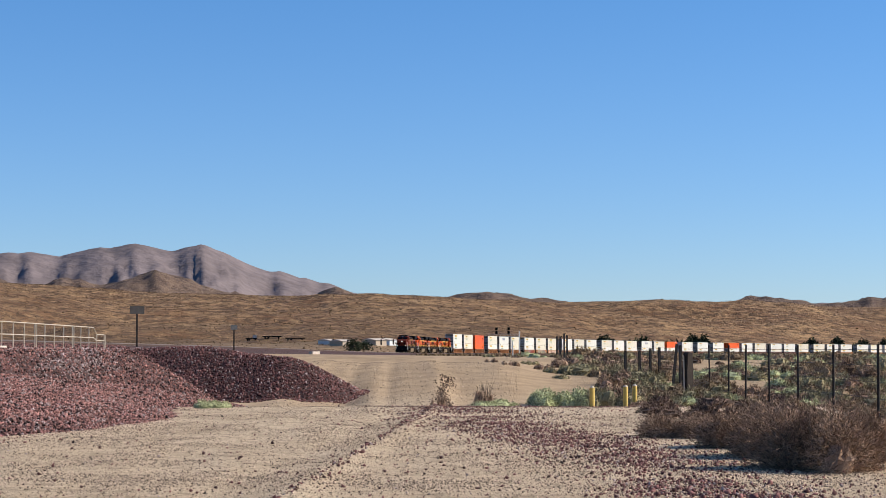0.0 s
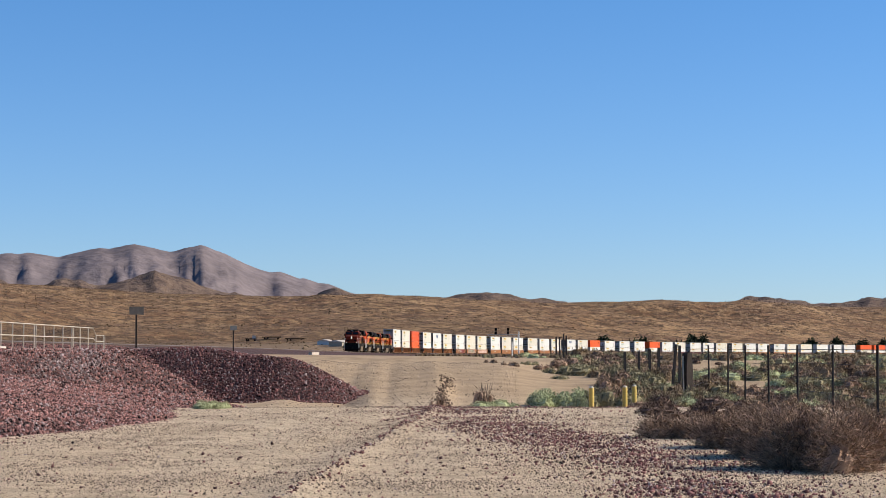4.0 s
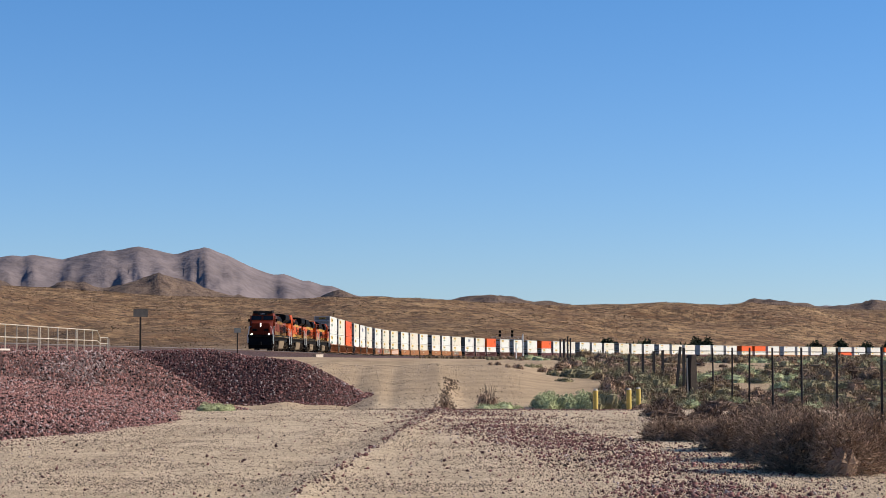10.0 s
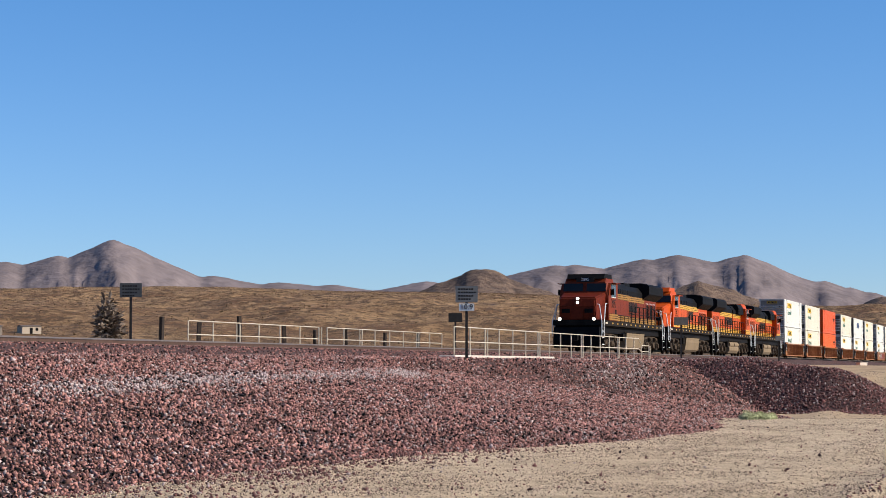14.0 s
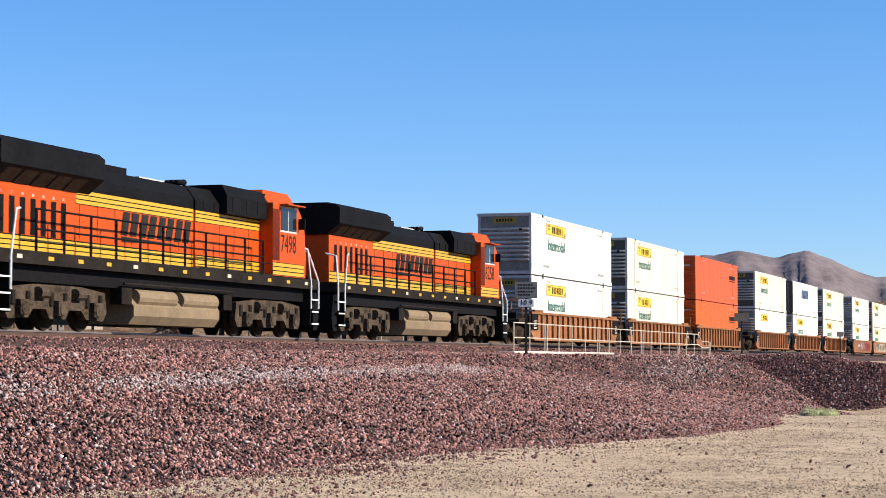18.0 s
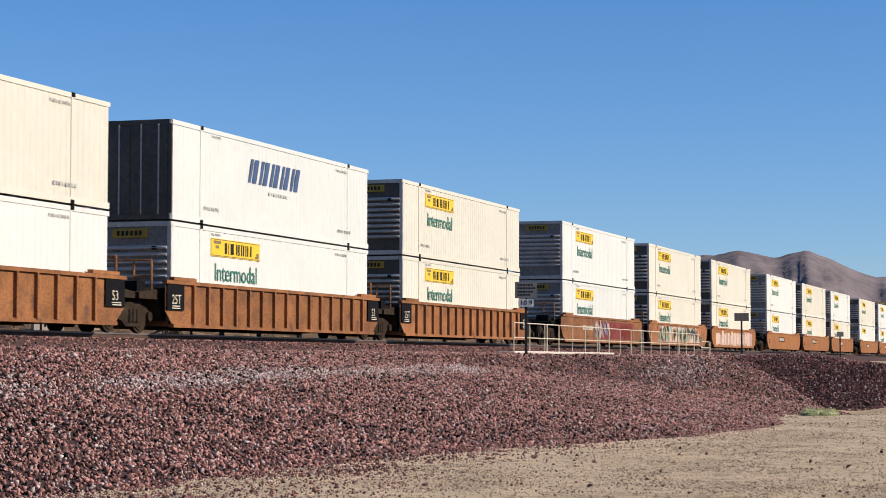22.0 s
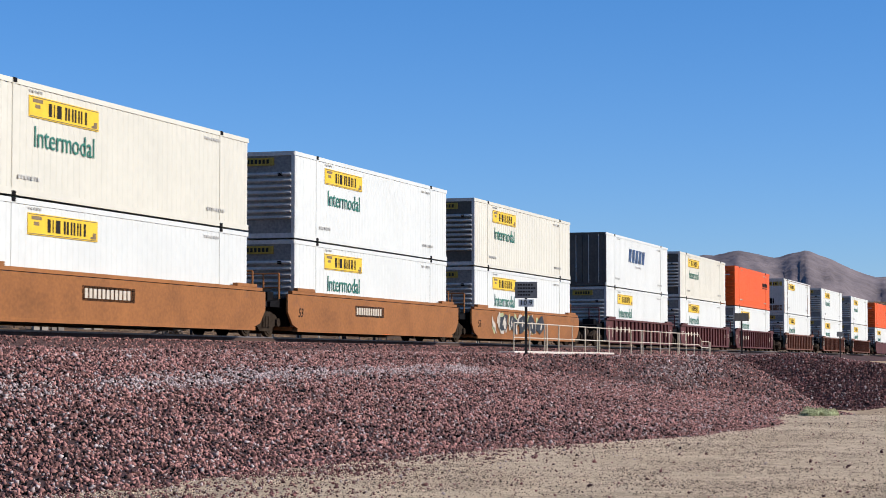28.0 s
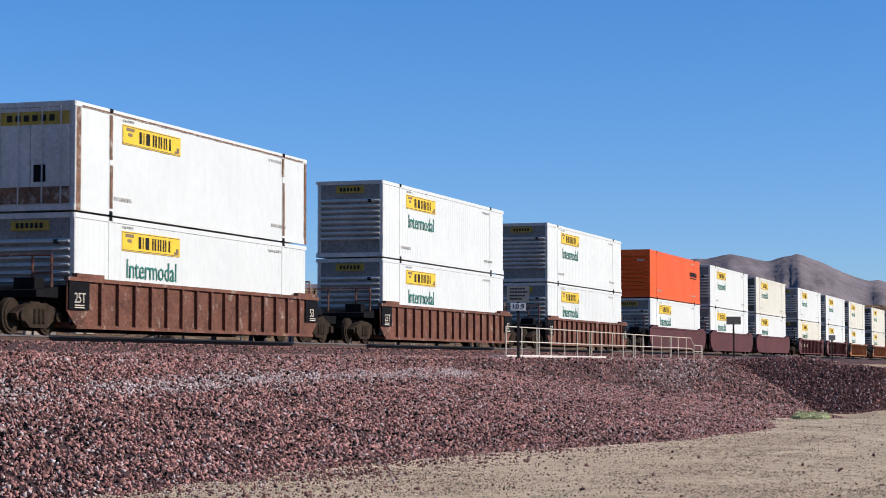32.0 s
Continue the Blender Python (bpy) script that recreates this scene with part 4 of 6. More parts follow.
def build_trackside():
    guard_rail("guard_rail", -9.6, 27.5, 6.9, 1.86, 2.93, 2.05)
    guard_rail("guard_rail", -7.0, 7.5, -4.3, 2.1, 3.27, 2.2, False)
    guard_rail("guard_rail", 8.6, 27.0, -4.3, 2.1, 3.27, 2.2, False)
    x0, y0, h = on_line(-10.5, 6.9)
    bm = bmesh.new()
    box(bm, -0.3, 0.3, 0, 15.0, -0.5, 0.09)
    bmesh.ops.bevel(bm, geom=bm.edges[:], offset=0.02, segments=1, affect='EDGES')
    slab = tagged(new("culvert_wall", finish(bm, "culvert_wall", M["concrete"])), "pale concrete headwall of the culvert under the railing", "culvert wall")
    slab.matrix_basis = pose(x0, y0, 1.84, 0, 0, -math.degrees(HEAD))
    rest = 3568.0
    sign_board(math.degrees(math.atan(147 / rest)), 69.0, 1.6 + (638 - 499) * 69 / rest, 0.76, 0.56, M["sign"], True, 1.8, "10.9")
    sign_board(math.degrees(math.atan(-445 / rest)), 72.0, 4.5, 0.78, 0.5, M["sign_dark"], True, 1.9)
    sign_board(math.degrees(math.atan(127 / rest)), 112.0, 4.46, 0.76, 0.5, M["steel_post"], False, 1.9)
    sign_board(math.degrees(math.atan(528 / rest)), 107.0, 4.12, 0.76, 0.42, M["sign_brown"], False, 1.5)
    sign_board(11.13, 150.0, 3.75, 0.5, 0.36, M["sign"], False, 1.5)
    # short timber posts beyond the track
    rng = random.Random(8)
    for u, p in ((-3.5, -7), (2.5, -8), (6, -7.5), (13, -8), (20, -9), (25, -9), (30, -8.5), (38, -9), (-22, -9), (-18, -11)):
        x, y, _ = on_line(u, p)
        bm = bmesh.new()
        hgt = rng.uniform(1.7, 2.3)
        box(bm, -0.09, 0.09, -0.08, 0.08, -0.5, hgt)
        bmesh.ops.bevel(bm, geom=bm.edges[:], offset=0.02, segments=1, affect='EDGES')
        ob = tagged(new("timber_post", finish(bm, "timber_post", M["wood"])), "short dark timber post beyond the track", "post", "timber posts")
        ob.matrix_basis = pose(x, y, land_z(x, y) + 0.25, rng.uniform(-3, 3), rng.uniform(-3, 3), rng.uniform(0, 90))
    # bollards
    for az, r in ((21.26, 67.5), (22.2, 68.5), (22.46, 71)):
        x, y = polar(az, r)
        ob = thing("bollard", "yellow-painted steel pipe bollard", "bollard", "bollards", pose(x, y, land_z(x, y)))
        bm = bmesh.new()
        tube(bm, (0, 0, -0.2), (0, 0, 0.86), 0.085, 14)
        part("pipe", bm, M["bollard"], ob)
        bm = bmesh.new()
        tube(bm, (0, 0, 0.86), (0, 0, 0.92), 0.085, 14, 0.04)
        part("cap", bm, M["pale_rail"], ob)
    # wire fence
    fence = thing("wire_fence", "barbed wire fence on dark steel posts", "fence")
    tops = []
    for px in (1650, 1552, 1473, 1411, 1360, 1318, 1288, 1255):
        depth = 1 / (0.02083 + (px - 1552) * 3.035e-5)
        lat = (px - 784) / rest * depth
        yaw = radians(17.046)
        x, y = lat * math.cos(yaw) + depth * math.sin(yaw), depth * math.cos(yaw) - lat * math.sin(yaw)
        z = land_z(x, y)
        top = 1.6 + 14.5 * depth / rest
        bm = bmesh.new()
        box(bm, -0.035, 0.035, -0.012, 0.012, z - 0.3, top)
        box(bm, -0.01, 0.01, -0.03, 0.03, z - 0.3, top)
        o = part("post", bm, M["steel_post"], fence)
        o.matrix_basis = pose(x, y, 0, rng.uniform(-1, 1), rng.uniform(-1, 1), 20)
        tops.append((x, y, top, z))
    corner = polar(23.95, 77.0)
    tops.append((corner[0], corner[1], 1.9, land_z(*corner)))
    for f in (0.93, 0.72, 0.5, 0.28):
        pipe_part([(x, y, z + (top - z) * f) for x, y, top, z in tops], 0.006, M["steel_post"], fence, "wire")
    ob = thing("corner_post", "thick charred railway-tie corner post of the fence", "post", at=pose(corner[0], corner[1], land_z(*corner), 1, -1, 25))
    bm = bmesh.new()
    prism(bm, ((-0.17, -0.3), (0.17, -0.3), (0.16, 1.0), (0.18, 1.3), (0.15, 1.95), (-0.06, 1.98), (-0.15, 1.9), (-0.18, 1.2)), "y", -0.13, 0.13)
    bmesh.ops.bevel(bm, geom=bm.edges[:], offset=0.025, segments=1, affect='EDGES')
    part("tie", bm, M["wood"], ob)
    bm = bmesh.new()
    tube(bm, (-0.2, 0, 0.2), (-0.22, 0.02, 1.85), 0.035, 6, 0.03)
    part("brace_stake", bm, M["pale_rail"], ob, "pale weathered stake beside the tie")
    for px, r, hh in ((1150, 95, 1.6), (1166, 97, 1.6), (1190, 92, 1.9), (1203, 90, 1.9), (1106, 98, 1.4), (1131, 99, 1.4), (985, 150, 1.6), (991, 152, 1.6), (998, 148, 1.8), (1003, 150, 1.7)):
        az = 17.046 + math.degrees(math.atan((px - 784) / rest))
        x, y = polar(az, r)
        bm = bmesh.new()
        box(bm, -0.05, 0.05, -0.05, 0.05, -0.3, hh)
        ob = tagged(new("fence_post", finish(bm, "fence_post", M["steel_post"])), "thin dark fence post among the shrubs", "post", "fence posts")
        ob.matrix_basis = pose(x, y, land_z(x, y), 0, 6 if px == 1190 else 0, 0)
    x, y = polar(17.046 + math.degrees(math.atan(123 / rest)), 190)
    bm = bmesh.new()
    tube(bm, (0, 0, -0.2), (0, 0, 1.45), 0.06, 8)
    ob = tagged(new("marker_post", finish(bm, "marker_post", M["sign_white"])), "thin white marker post beside the dirt road", "post")
    ob.matrix_basis = pose(x, y, land_z(x, y))
    x, y, _ = on_line(187.0, 5.0)
    ob = thing("equipment_box", "low white trackside equipment cabinet", "cabinet", at=pose(x, y, 1.5, 0, 0, 38))
    boxes("body", [(-0.75, 0.75, -0.3, 0.3, -0.3, 0.34)], M["concrete"], ob)
    boxes("lid", [(-0.8, 0.8, -0.35, 0.35, 0.34, 0.38)], M["concrete"], ob)
    x, y = polar(18.25, 74.5)
    bush((stem_mesh(0.7, 0.95, 30, 91), bush_mesh("foliage", M["twig"], 0.6, 0.9, 700, 92, 0.01, 0.14, 0.8)), "dead_shrub", x, y, (1, 1, 1), 10, "tall dead dark shrub at the edge of the dirt", "shrub", "", ("stem", "foliage"))
    x, y = polar(16.95, 65.5)
    bush((stem_mesh(0.8, 1.0, 26, 93), bush_mesh("foliage", M["twig"], 0.6, 0.9, 500, 94, 0.009, 0.14, 0.8)), "dead_shrub", x, y, (0.7, 0.7, 0.75), 40, "tall dead dark shrub at the edge of the dirt", "shrub", "", ("stem", "foliage"))
    # signal bridge over the line
    mast_u = 670.0
    mx, my, h = on_line(mast_u, 4.0)
    ob = thing("signal_gantry", "grey cantilever signal gantry with black signal heads", "railway signal", at=pose(mx, my, RAIL_Z - fall(mast_u) - 0.3, 0, 0, 90 - math.degrees(h)))
    pipe_part(((0, 0, -0.5), (0, 0, 8.6)), 0.25, M["sign_white"], ob, "mast")
    for z in (6.6, 7.5):
        pipe_part(((0, 0, z), (0, 12.0, z)), 0.11, M["grey_end"], ob, "beam")
    for k in range(9):
        pipe_part(((0, k * 1.35, 6.6), (0, k * 1.35 + 0.9, 7.5)), 0.05, M["grey_end"], ob, "lattice_bar")
    for yy in (4.0, 8.6):
        for z0 in (7.7, 9.0):
            boxes("signal_head", [(-0.3, 0.15, yy - 0.42, yy + 0.42, z0 - 0.1, z0 + 0.95)], M["dark"], ob)
    # far trees behind the train
    rng = random.Random(31)
    for az, hh, w in ((21.6, 11, 13), (22.7, 10.5, 12), (24.1, 12.5, 13), (24.4, 12, 11), (27.4, 12, 12), (28.1, 13, 13), (28.8, 12, 14), (29.4, 12, 15)):
        tree(*polar(az, float(LINE_R(np.array(az))) + 45), hh, w, int(az * 10))
    for az, r, hh, w in ((14.5, 640, 5.5, 8), (14.8, 660, 4.5, 9), (15.9, 620, 6.0, 8), (16.2, 640, 6.5, 7), (16.6, 650, 5, 6)):
        tree(*polar(az, r), hh, w, int(az * 10), "dark green shrubby tree beyond the line")
    x, y = polar(-7.75, 150)
    ob = tree(x, y, 5.6, 3.0, 77, "sparse grey-brown roadside tree beyond the track", "bark_grey")
    x, y, r = spot(-12.0, 54, 300)
    tree(x, y, 6.5 * r / 700, 14 * r / 700, 78)


def house(az, lift, w, d, h, roof, label, start=400, turn=20, mat="wall"):
    x, y, r = spot(az, lift, start)
    k = r / 700
    ob = thing("house", label, "house", "far buildings", pose(x, y, land_z(x, y) - 0.3, 0, 0, turn))
    w, d, h = w * k, d * k, h * k
    boxes("wall", [(-w / 2, w / 2, -d / 2, d / 2, 0, h)], M[mat], ob)
    bm = bmesh.new()
    prism(bm, ((-d / 2 - 0.4, h), (d / 2 + 0.4, h), (0, h + roof * k)), "x", -w / 2 - 0.4, w / 2 + 0.4)
    part("roof", bm, M["roof"], ob)
    boxes("door", [(-w * 0.1, w * 0.05, -d / 2 - 0.04, -d / 2, 0, h * 0.8)], M["dark"], ob)
    boxes("window", [(w * 0.2, w * 0.34, -d / 2 - 0.04, -d / 2, h * 0.4, h * 0.8)], M["dark"], ob)
    return ob


def build_far_buildings():
    house(-11.3, 51, 5.0, 4.0, 3.0, 0.5, "small abandoned stucco house on the slope", turn=25)
    house(-10.8, 50, 4.0, 4.0, 3.0, 0.4, "small pale ruined hut on the slope", turn=10)
    house(-9.9, 52, 7.0, 4.0, 2.6, 0.4, "long pale weathered shed on the slope", turn=35, mat="wall")
    for az, r, w, h, mat in ((14.15, 13, 6, 1.5, "wall"), (15.1, 14, 7, 1.7, "wall"), (15.45, 15, 5, 1.6, "sign_white"), (13.75, 15, 3, 1.4, "sign_white")):
        x, y, r = spot(az, r, 560)
        ob = thing("house", "low pale building beyond the railway", "house", "far buildings", pose(x, y, land_z(x, y), 0, 0, 25 + az))
        boxes("wall", [(-w / 2, w / 2, -3, 3, -0.5, h)], M[mat], ob)
        bm = bmesh.new()
        prism(bm, ((-3.4, h), (3.4, h), (0, h + 0.7)), "x", -w / 2 - 0.4, w / 2 + 0.4)
        part("roof", bm, M["concrete"], ob)
        boxes("door", [(-0.5, 0.5, -3.04, -3.0, 0, 2.0)], M["dark"], ob)
    # parked flat trailers beyond the line
    for az, r, w, load in ((11.62, 22, 6.0, True), (12.2, 22, 10.0, False), (12.85, 22, 10.0, False)):
        x, y, r = spot(az, r, 560)
        ob = thing("flatbed_trailer", "dark parked flatbed trailer beyond the line" if not load else "parked truck with a pale cab beyond the line", "trailer", "parked trailers", pose(x, y, land_z(x, y), 0, 0, -az))
        boxes("deck", [(-w / 2, w / 2, -1.2, 1.2, 1.0, 1.5)], M["dark"], ob)
        for wx in (-w * 0.35, -w * 0.2, w * 0.35):
            bm = bmesh.new()
            tube(bm, (wx, -1.2, 0.5), (wx, 1.2, 0.5), 0.5, 12)
            part("wheel", bm, M["dark"], ob)
        if load:
            boxes("cab", [(w * 0.12, w * 0.45, -1.1, 1.1, 1.5, 3.0)], M["grey_end"], ob)


M["stone_dark"] = material("dark_ballast_stone", (0.158, 0.070, 0.060), 0.85, vary=0.30, scale=0.6, fine=9.0, spec=0.25, island=1.0)
M["sign_brown"] = material("weathered_sign_back", (0.115, 0.10, 0.085), 0.7, vary=0.2)
M["sign_dark"] = material("dark_sign_face", (0.075, 0.075, 0.075), 0.6, 0.0, vary=0.15)
M["bark_grey"] = material("grey_brown_twigs", (0.17, 0.13, 0.10), 0.95, vary=0.2, island=0.7, spec=0.1)
M["brush_dark"] = material("dark_dry_brush", (0.16, 0.105, 0.075), 0.95, vary=0.25, island=1.0, spec=0.1)
M["gravel"] = material("road_gravel", (0.40, 0.30, 0.215), 0.9, vary=0.28, scale=1.0, fine=9.0, spec=0.15, island=1.0)
M["clod"] = material("dark_clod", (0.17, 0.115, 0.08), 0.95, vary=0.3, scale=1.0, fine=9.0, spec=0.1, island=0.8)
M["scrub_far"] = material("far_scrub", (0.125, 0.083, 0.047), 0.95, vary=0.2, island=0.8, spec=0.1)
M["twig_pale"] = material("pale_twig", (0.22, 0.16, 0.12), 0.95, vary=0.2, spec=0.1)


build_stones()
build_growth()
build_trackside()
build_far_buildings()


# ---- the train ----
def axis_pose(u, z=RAIL_Z, half=8.0, flip=False):
    """The pose of a vehicle with its middle at u, its local +x towards the head of the train."""
    a, b = on_line(u - half), on_line(u + half)
    ang = math.degrees(math.atan2(a[1] - b[1], a[0] - b[0]))
    return pose((a[0] + b[0]) / 2, (a[1] + b[1]) / 2, z - fall(u), 0, 0, ang + (180 if flip else 0))


def lead(t):
    """Where the near end of the first container is along the line."""
    return 563.31 - 30.5544 * t - 0.0014 * t * t + 0.7 * math.exp(-((t - 24.4) / 0.9) ** 2) + 0.15 * math.exp(-((t - 20.5) / 1.5) ** 2)


MOVERS = []        # thing, middle of it behind lead(), height, half length, turned round
TIMES = [0.0, 1.5] + [float(t) for t in range(3, 32)] + [32.0]


def motions():
    for ob, off, z, half, flip in MOVERS:
        walk(ob, [(t, axis_pose(lead(t) + off, z, half, flip)) for t in TIMES])


def side_matrix(x, y, z):
    """Upright on the side that faces the camera, read from there."""
    return Matrix.Translation((x, y, z)) @ Matrix.Rotation(math.pi, 4, 'Z') @ Matrix.Rotation(math.pi / 2, 4, 'X')


M["faint"] = material("faint_grey_marking", (0.43, 0.40, 0.35), 0.6, vary=0.25, fine=12.0)
# Panel yellow darkened in its colour for the shaded container ends.
M["yellow_shaded"] = material("shaded_yellow_panel", (0.36, 0.235, 0.03), 0.6, vary=0.2, fine=12.0)
# Weathered grey, darkened to stand in for shade behind the end ribs.
M["end_grey"] = material("weathered_shaded_grey_panel", (0.20, 0.18, 0.16), 0.6, vary=0.25, scale=1.0, fine=10.0, stain=(1.4, (0.10, 0.085, 0.07), 0.04))
# Grime plus painted recess shade; also serves as the dark swift end.
M["end_grime_shade"] = material("grimy_shaded_end_panel", (0.075, 0.064, 0.052), 0.6, vary=0.2, scale=1.0, fine=10.0)
M["well_rust"] = material("dark_rust_steel", (0.13, 0.048, 0.026), 0.8, vary=0.3, scale=1.5, fine=12.0, rand=0.2, stain=(2.2, (0.33, 0.25, 0.19), 0.045))
M["streak"] = material("rust_streak", (0.15, 0.075, 0.040), 0.8, vary=0.35, scale=3.0, fine=14.0, stain=(4.0, (0.36, 0.30, 0.24), 0.10))
LONG, WIDE, TALL = 16.30, 2.59, 2.86


def fluted(x0, x1, y, z0, z1, pitch, depth, out):
    """A side wall folded into shallow upright flutes."""
    bm = bmesh.new()
    n = max(2, int((x1 - x0) / pitch))
    lo, hi = [], []
    for i in range(n):
        a = x0 + (x1 - x0) * i / n
        w = (x1 - x0) / n
        for fx, d in ((0.0, 0), (0.45, 0), (0.55, depth), (0.95, depth)):
            lo.append(bm.verts.new((a + fx * w, y - out * d, z0)))
            hi.append(bm.verts.new((a + fx * w, y - out * d, z1)))
    for i in range(len(lo) - 1):
        bm.faces.new((lo[i], lo[i + 1], hi[i + 1], hi[i]))
    return bm


def container(style, near=True):
    """A 53-foot box. Style: white, cream, plain, old, swift, orange, red."""
    paint = {"white": M["white"], "cream": M["cream"], "old": M["white"], "plain": M["white"], "swift": M["white"], "orange": M["orange_box"], "red": M["red_box"]}[style]
    end = {"swift": M["end_grime_shade"], "orange": M["orange_box"], "red": M["red_box"]}.get(style, M["grey_end"])
    # Recessed walls get darker colours than ribs and frame, in place of shade.
    recess = {"white": M["end_grey"], "plain": M["end_grey"], "cream": M["end_grime_shade"]}.get(style, end)
    label = {"white": "white 53-foot intermodal container with a yellow panel", "cream": "cream 53-foot intermodal container with a yellow panel",
             "old": "rust-streaked white container with a yellow panel", "plain": "white container with a yellow panel and no lettering below it", "swift": "white container with dark slanted lettering and a dark end",
             "orange": "plain orange 53-foot intermodal container", "red": "faded red-orange 53-foot intermodal container"}[style]
    ob = thing("shipping_container", label, "container", "containers on the train")
    hl, hw = LONG / 2, WIDE / 2
    boxes("body", [(-hl + 0.06, hl - 0.16, -hw + 0.05, hw - 0.05, 0.05, TALL - 0.02)], paint, ob)
    if not near:
        boxes("top_rail", [(-hl, hl, s * hw - 0.05, s * hw + 0.05, TALL - 0.12, TALL) for s in (1, -1)], paint, ob)
        boxes("bottom_rail", [(-hl, hl, s * hw - 0.05, s * hw + 0.05, 0, 0.14) for s in (1, -1)], M["dark"], ob)
        boxes("end_wall", [(hl - 0.05, hl, -hw, hw, 0.02, TALL - 0.02)], end, ob)
        if style in ("white", "cream", "plain", "old"):
            boxes("label_panel", [(4.3, 6.0, hw, hw + 0.012, 2.0, 2.5)], M["yellow"], ob)
        return ob
    for s in (1, -1):
        part("side_wall", fluted(-hl + 0.08, hl - 0.08, s * (hw - 0.012), 0.16, TALL - 0.12, 1.2 if style == "old" else 0.30, 0.014 if style == "cream" else 0.009, s), paint, ob)
        boxes("top_rail", [(-hl, hl, s * hw - 0.06, s * hw + 0.004, TALL - 0.13, TALL)], paint, ob)
        boxes("bottom_rail", [(-hl, hl, s * hw - 0.06, s * hw + 0.004, 0.0, 0.17)], paint, ob)
        for x in (6.1, -6.1):
            boxes("lifting_post", [(x - 0.07, x + 0.07, s * hw - 0.03 if s > 0 else s * hw + 0.006, s * hw - 0.006 if s > 0 else s * hw + 0.03, 0.17, TALL - 0.13)], paint, ob)
            boxes("corner_casting", [(x - 0.09, x + 0.09, s * hw - 0.1, s * hw + 0.02, TALL - 0.10, TALL + 0.012)], M["dark"], ob)
            boxes("corner_casting", [(x - 0.09, x + 0.09, s * hw - 0.1, s * hw + 0.02, -0.012, 0.10)], M["dark"], ob)
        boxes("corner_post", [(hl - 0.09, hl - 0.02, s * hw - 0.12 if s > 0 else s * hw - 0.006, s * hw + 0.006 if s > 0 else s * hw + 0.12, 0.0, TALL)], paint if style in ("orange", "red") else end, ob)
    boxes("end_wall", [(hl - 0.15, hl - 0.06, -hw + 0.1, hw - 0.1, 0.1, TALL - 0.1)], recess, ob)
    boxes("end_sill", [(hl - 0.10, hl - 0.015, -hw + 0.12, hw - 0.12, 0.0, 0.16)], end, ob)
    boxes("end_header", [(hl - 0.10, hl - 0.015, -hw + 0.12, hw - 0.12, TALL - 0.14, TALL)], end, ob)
    if style in ("white", "cream", "plain"):
        for i in range(8):
            bm = bmesh.new()
            z = 0.62 + i * 0.205
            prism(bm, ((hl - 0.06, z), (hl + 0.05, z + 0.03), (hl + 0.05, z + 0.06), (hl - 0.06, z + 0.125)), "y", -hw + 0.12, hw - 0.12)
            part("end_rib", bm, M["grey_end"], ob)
        boxes("end_label", [(hl - 0.061, hl + 0.005, -0.55, 0.55, 2.40, 2.66)], M["yellow_shaded"], ob)
        boxes("end_label_mark", [(hl + 0.005, hl + 0.012, -0.4 + i * 0.14, -0.31 + i * 0.14, 2.46, 2.60) for i in range(6)], M["ink"], ob, kind="stuff")
        boxes("vent", [(hl - 0.061, hl + 0.05, 0.72, 0.86, 2.05, 2.15)], M["dark"], ob)
    elif style in ("orange", "red"):
        for i in range(9):
            bm = bmesh.new()
            z = 0.34 + i * 0.25
            prism(bm, ((hl - 0.07, z), (hl + 0.03, z + 0.03), (hl + 0.03, z + 0.06), (hl - 0.07, z + 0.13)), "y", -hw + 0.12, hw - 0.12)
            part("end_rib", bm, end, ob)
        boxes("vent", [(hl - 0.061, hl + 0.04, 0.55, 0.95, 2.18, 2.26)], M["grey_end"], ob)
        boxes("hatch", [(hl - 0.061, hl + 0.04, -0.95, -0.75, 0.5, 0.75)], M["grey_end"], ob)
    else:
        boxes("end_door", [(hl - 0.131, hl - 0.005, -hw + 0.13, -0.01, 0.17, TALL - 0.16)], end, ob)
        boxes("end_door", [(hl - 0.131, hl - 0.005, 0.01, hw - 0.13, 0.17, TALL - 0.16)], end, ob)
        for y in (-0.9, -0.35, 0.35, 0.9):
            bm = bmesh.new()
            tube(bm, (hl + 0.012, y, 0.15), (hl + 0.012, y, TALL - 0.13), 0.02)
            part("lock_rod", bm, M["grey_end"], ob)
        if style == "old":
            boxes("end_label", [(hl - 0.005, hl + 0.004, -hw + 0.15, hw - 0.15, 2.25, 2.6)], M["yellow_shaded"], ob, "yellow strip across the doors, coloured as in shade")
            boxes("end_label_mark", [(hl + 0.004, hl + 0.01, -0.7 + i * 0.25, -0.54 + i * 0.25, 2.34, 2.51) for i in range(6)], M["ink"], ob, kind="stuff")
            boxes("placard", [(hl - 0.005, hl + 0.006, 0.1, 0.45, 0.75, 1.2)], M["dark"], ob)
            boxes("rust_streak", [(x - 0.10, x + 0.05, hw, hw + 0.0135, z0, z1) for x, z0, z1 in ((6.1, 0.17, 1.35), (6.12, 1.5, 2.7), (-6.1, 0.17, 1.9), (-6.05, 2.1, 2.7))], M["streak"], ob, "rust streak below a fitting", "stuff")
            boxes("grime_band", [(hl - 0.35, hl - 0.1, hw, hw + 0.006, 0.0, 2.7), (-hl + 0.02, -hl + 0.22, hw, hw + 0.006, 0.0, 2.7), (-hl + 0.3, hl - 0.4, hw, hw + 0.0055, 2.735, 2.78)], M["streak"], ob, "rust-brown grime along the edges", "stuff")
            boxes("door_grime", [(hl - 0.005, hl + 0.002, -hw + 0.15, hw - 0.15, 0.18, 0.62)], M["streak"], ob, "rusty grime along the foot of the doors")
    y = hw + 0.006
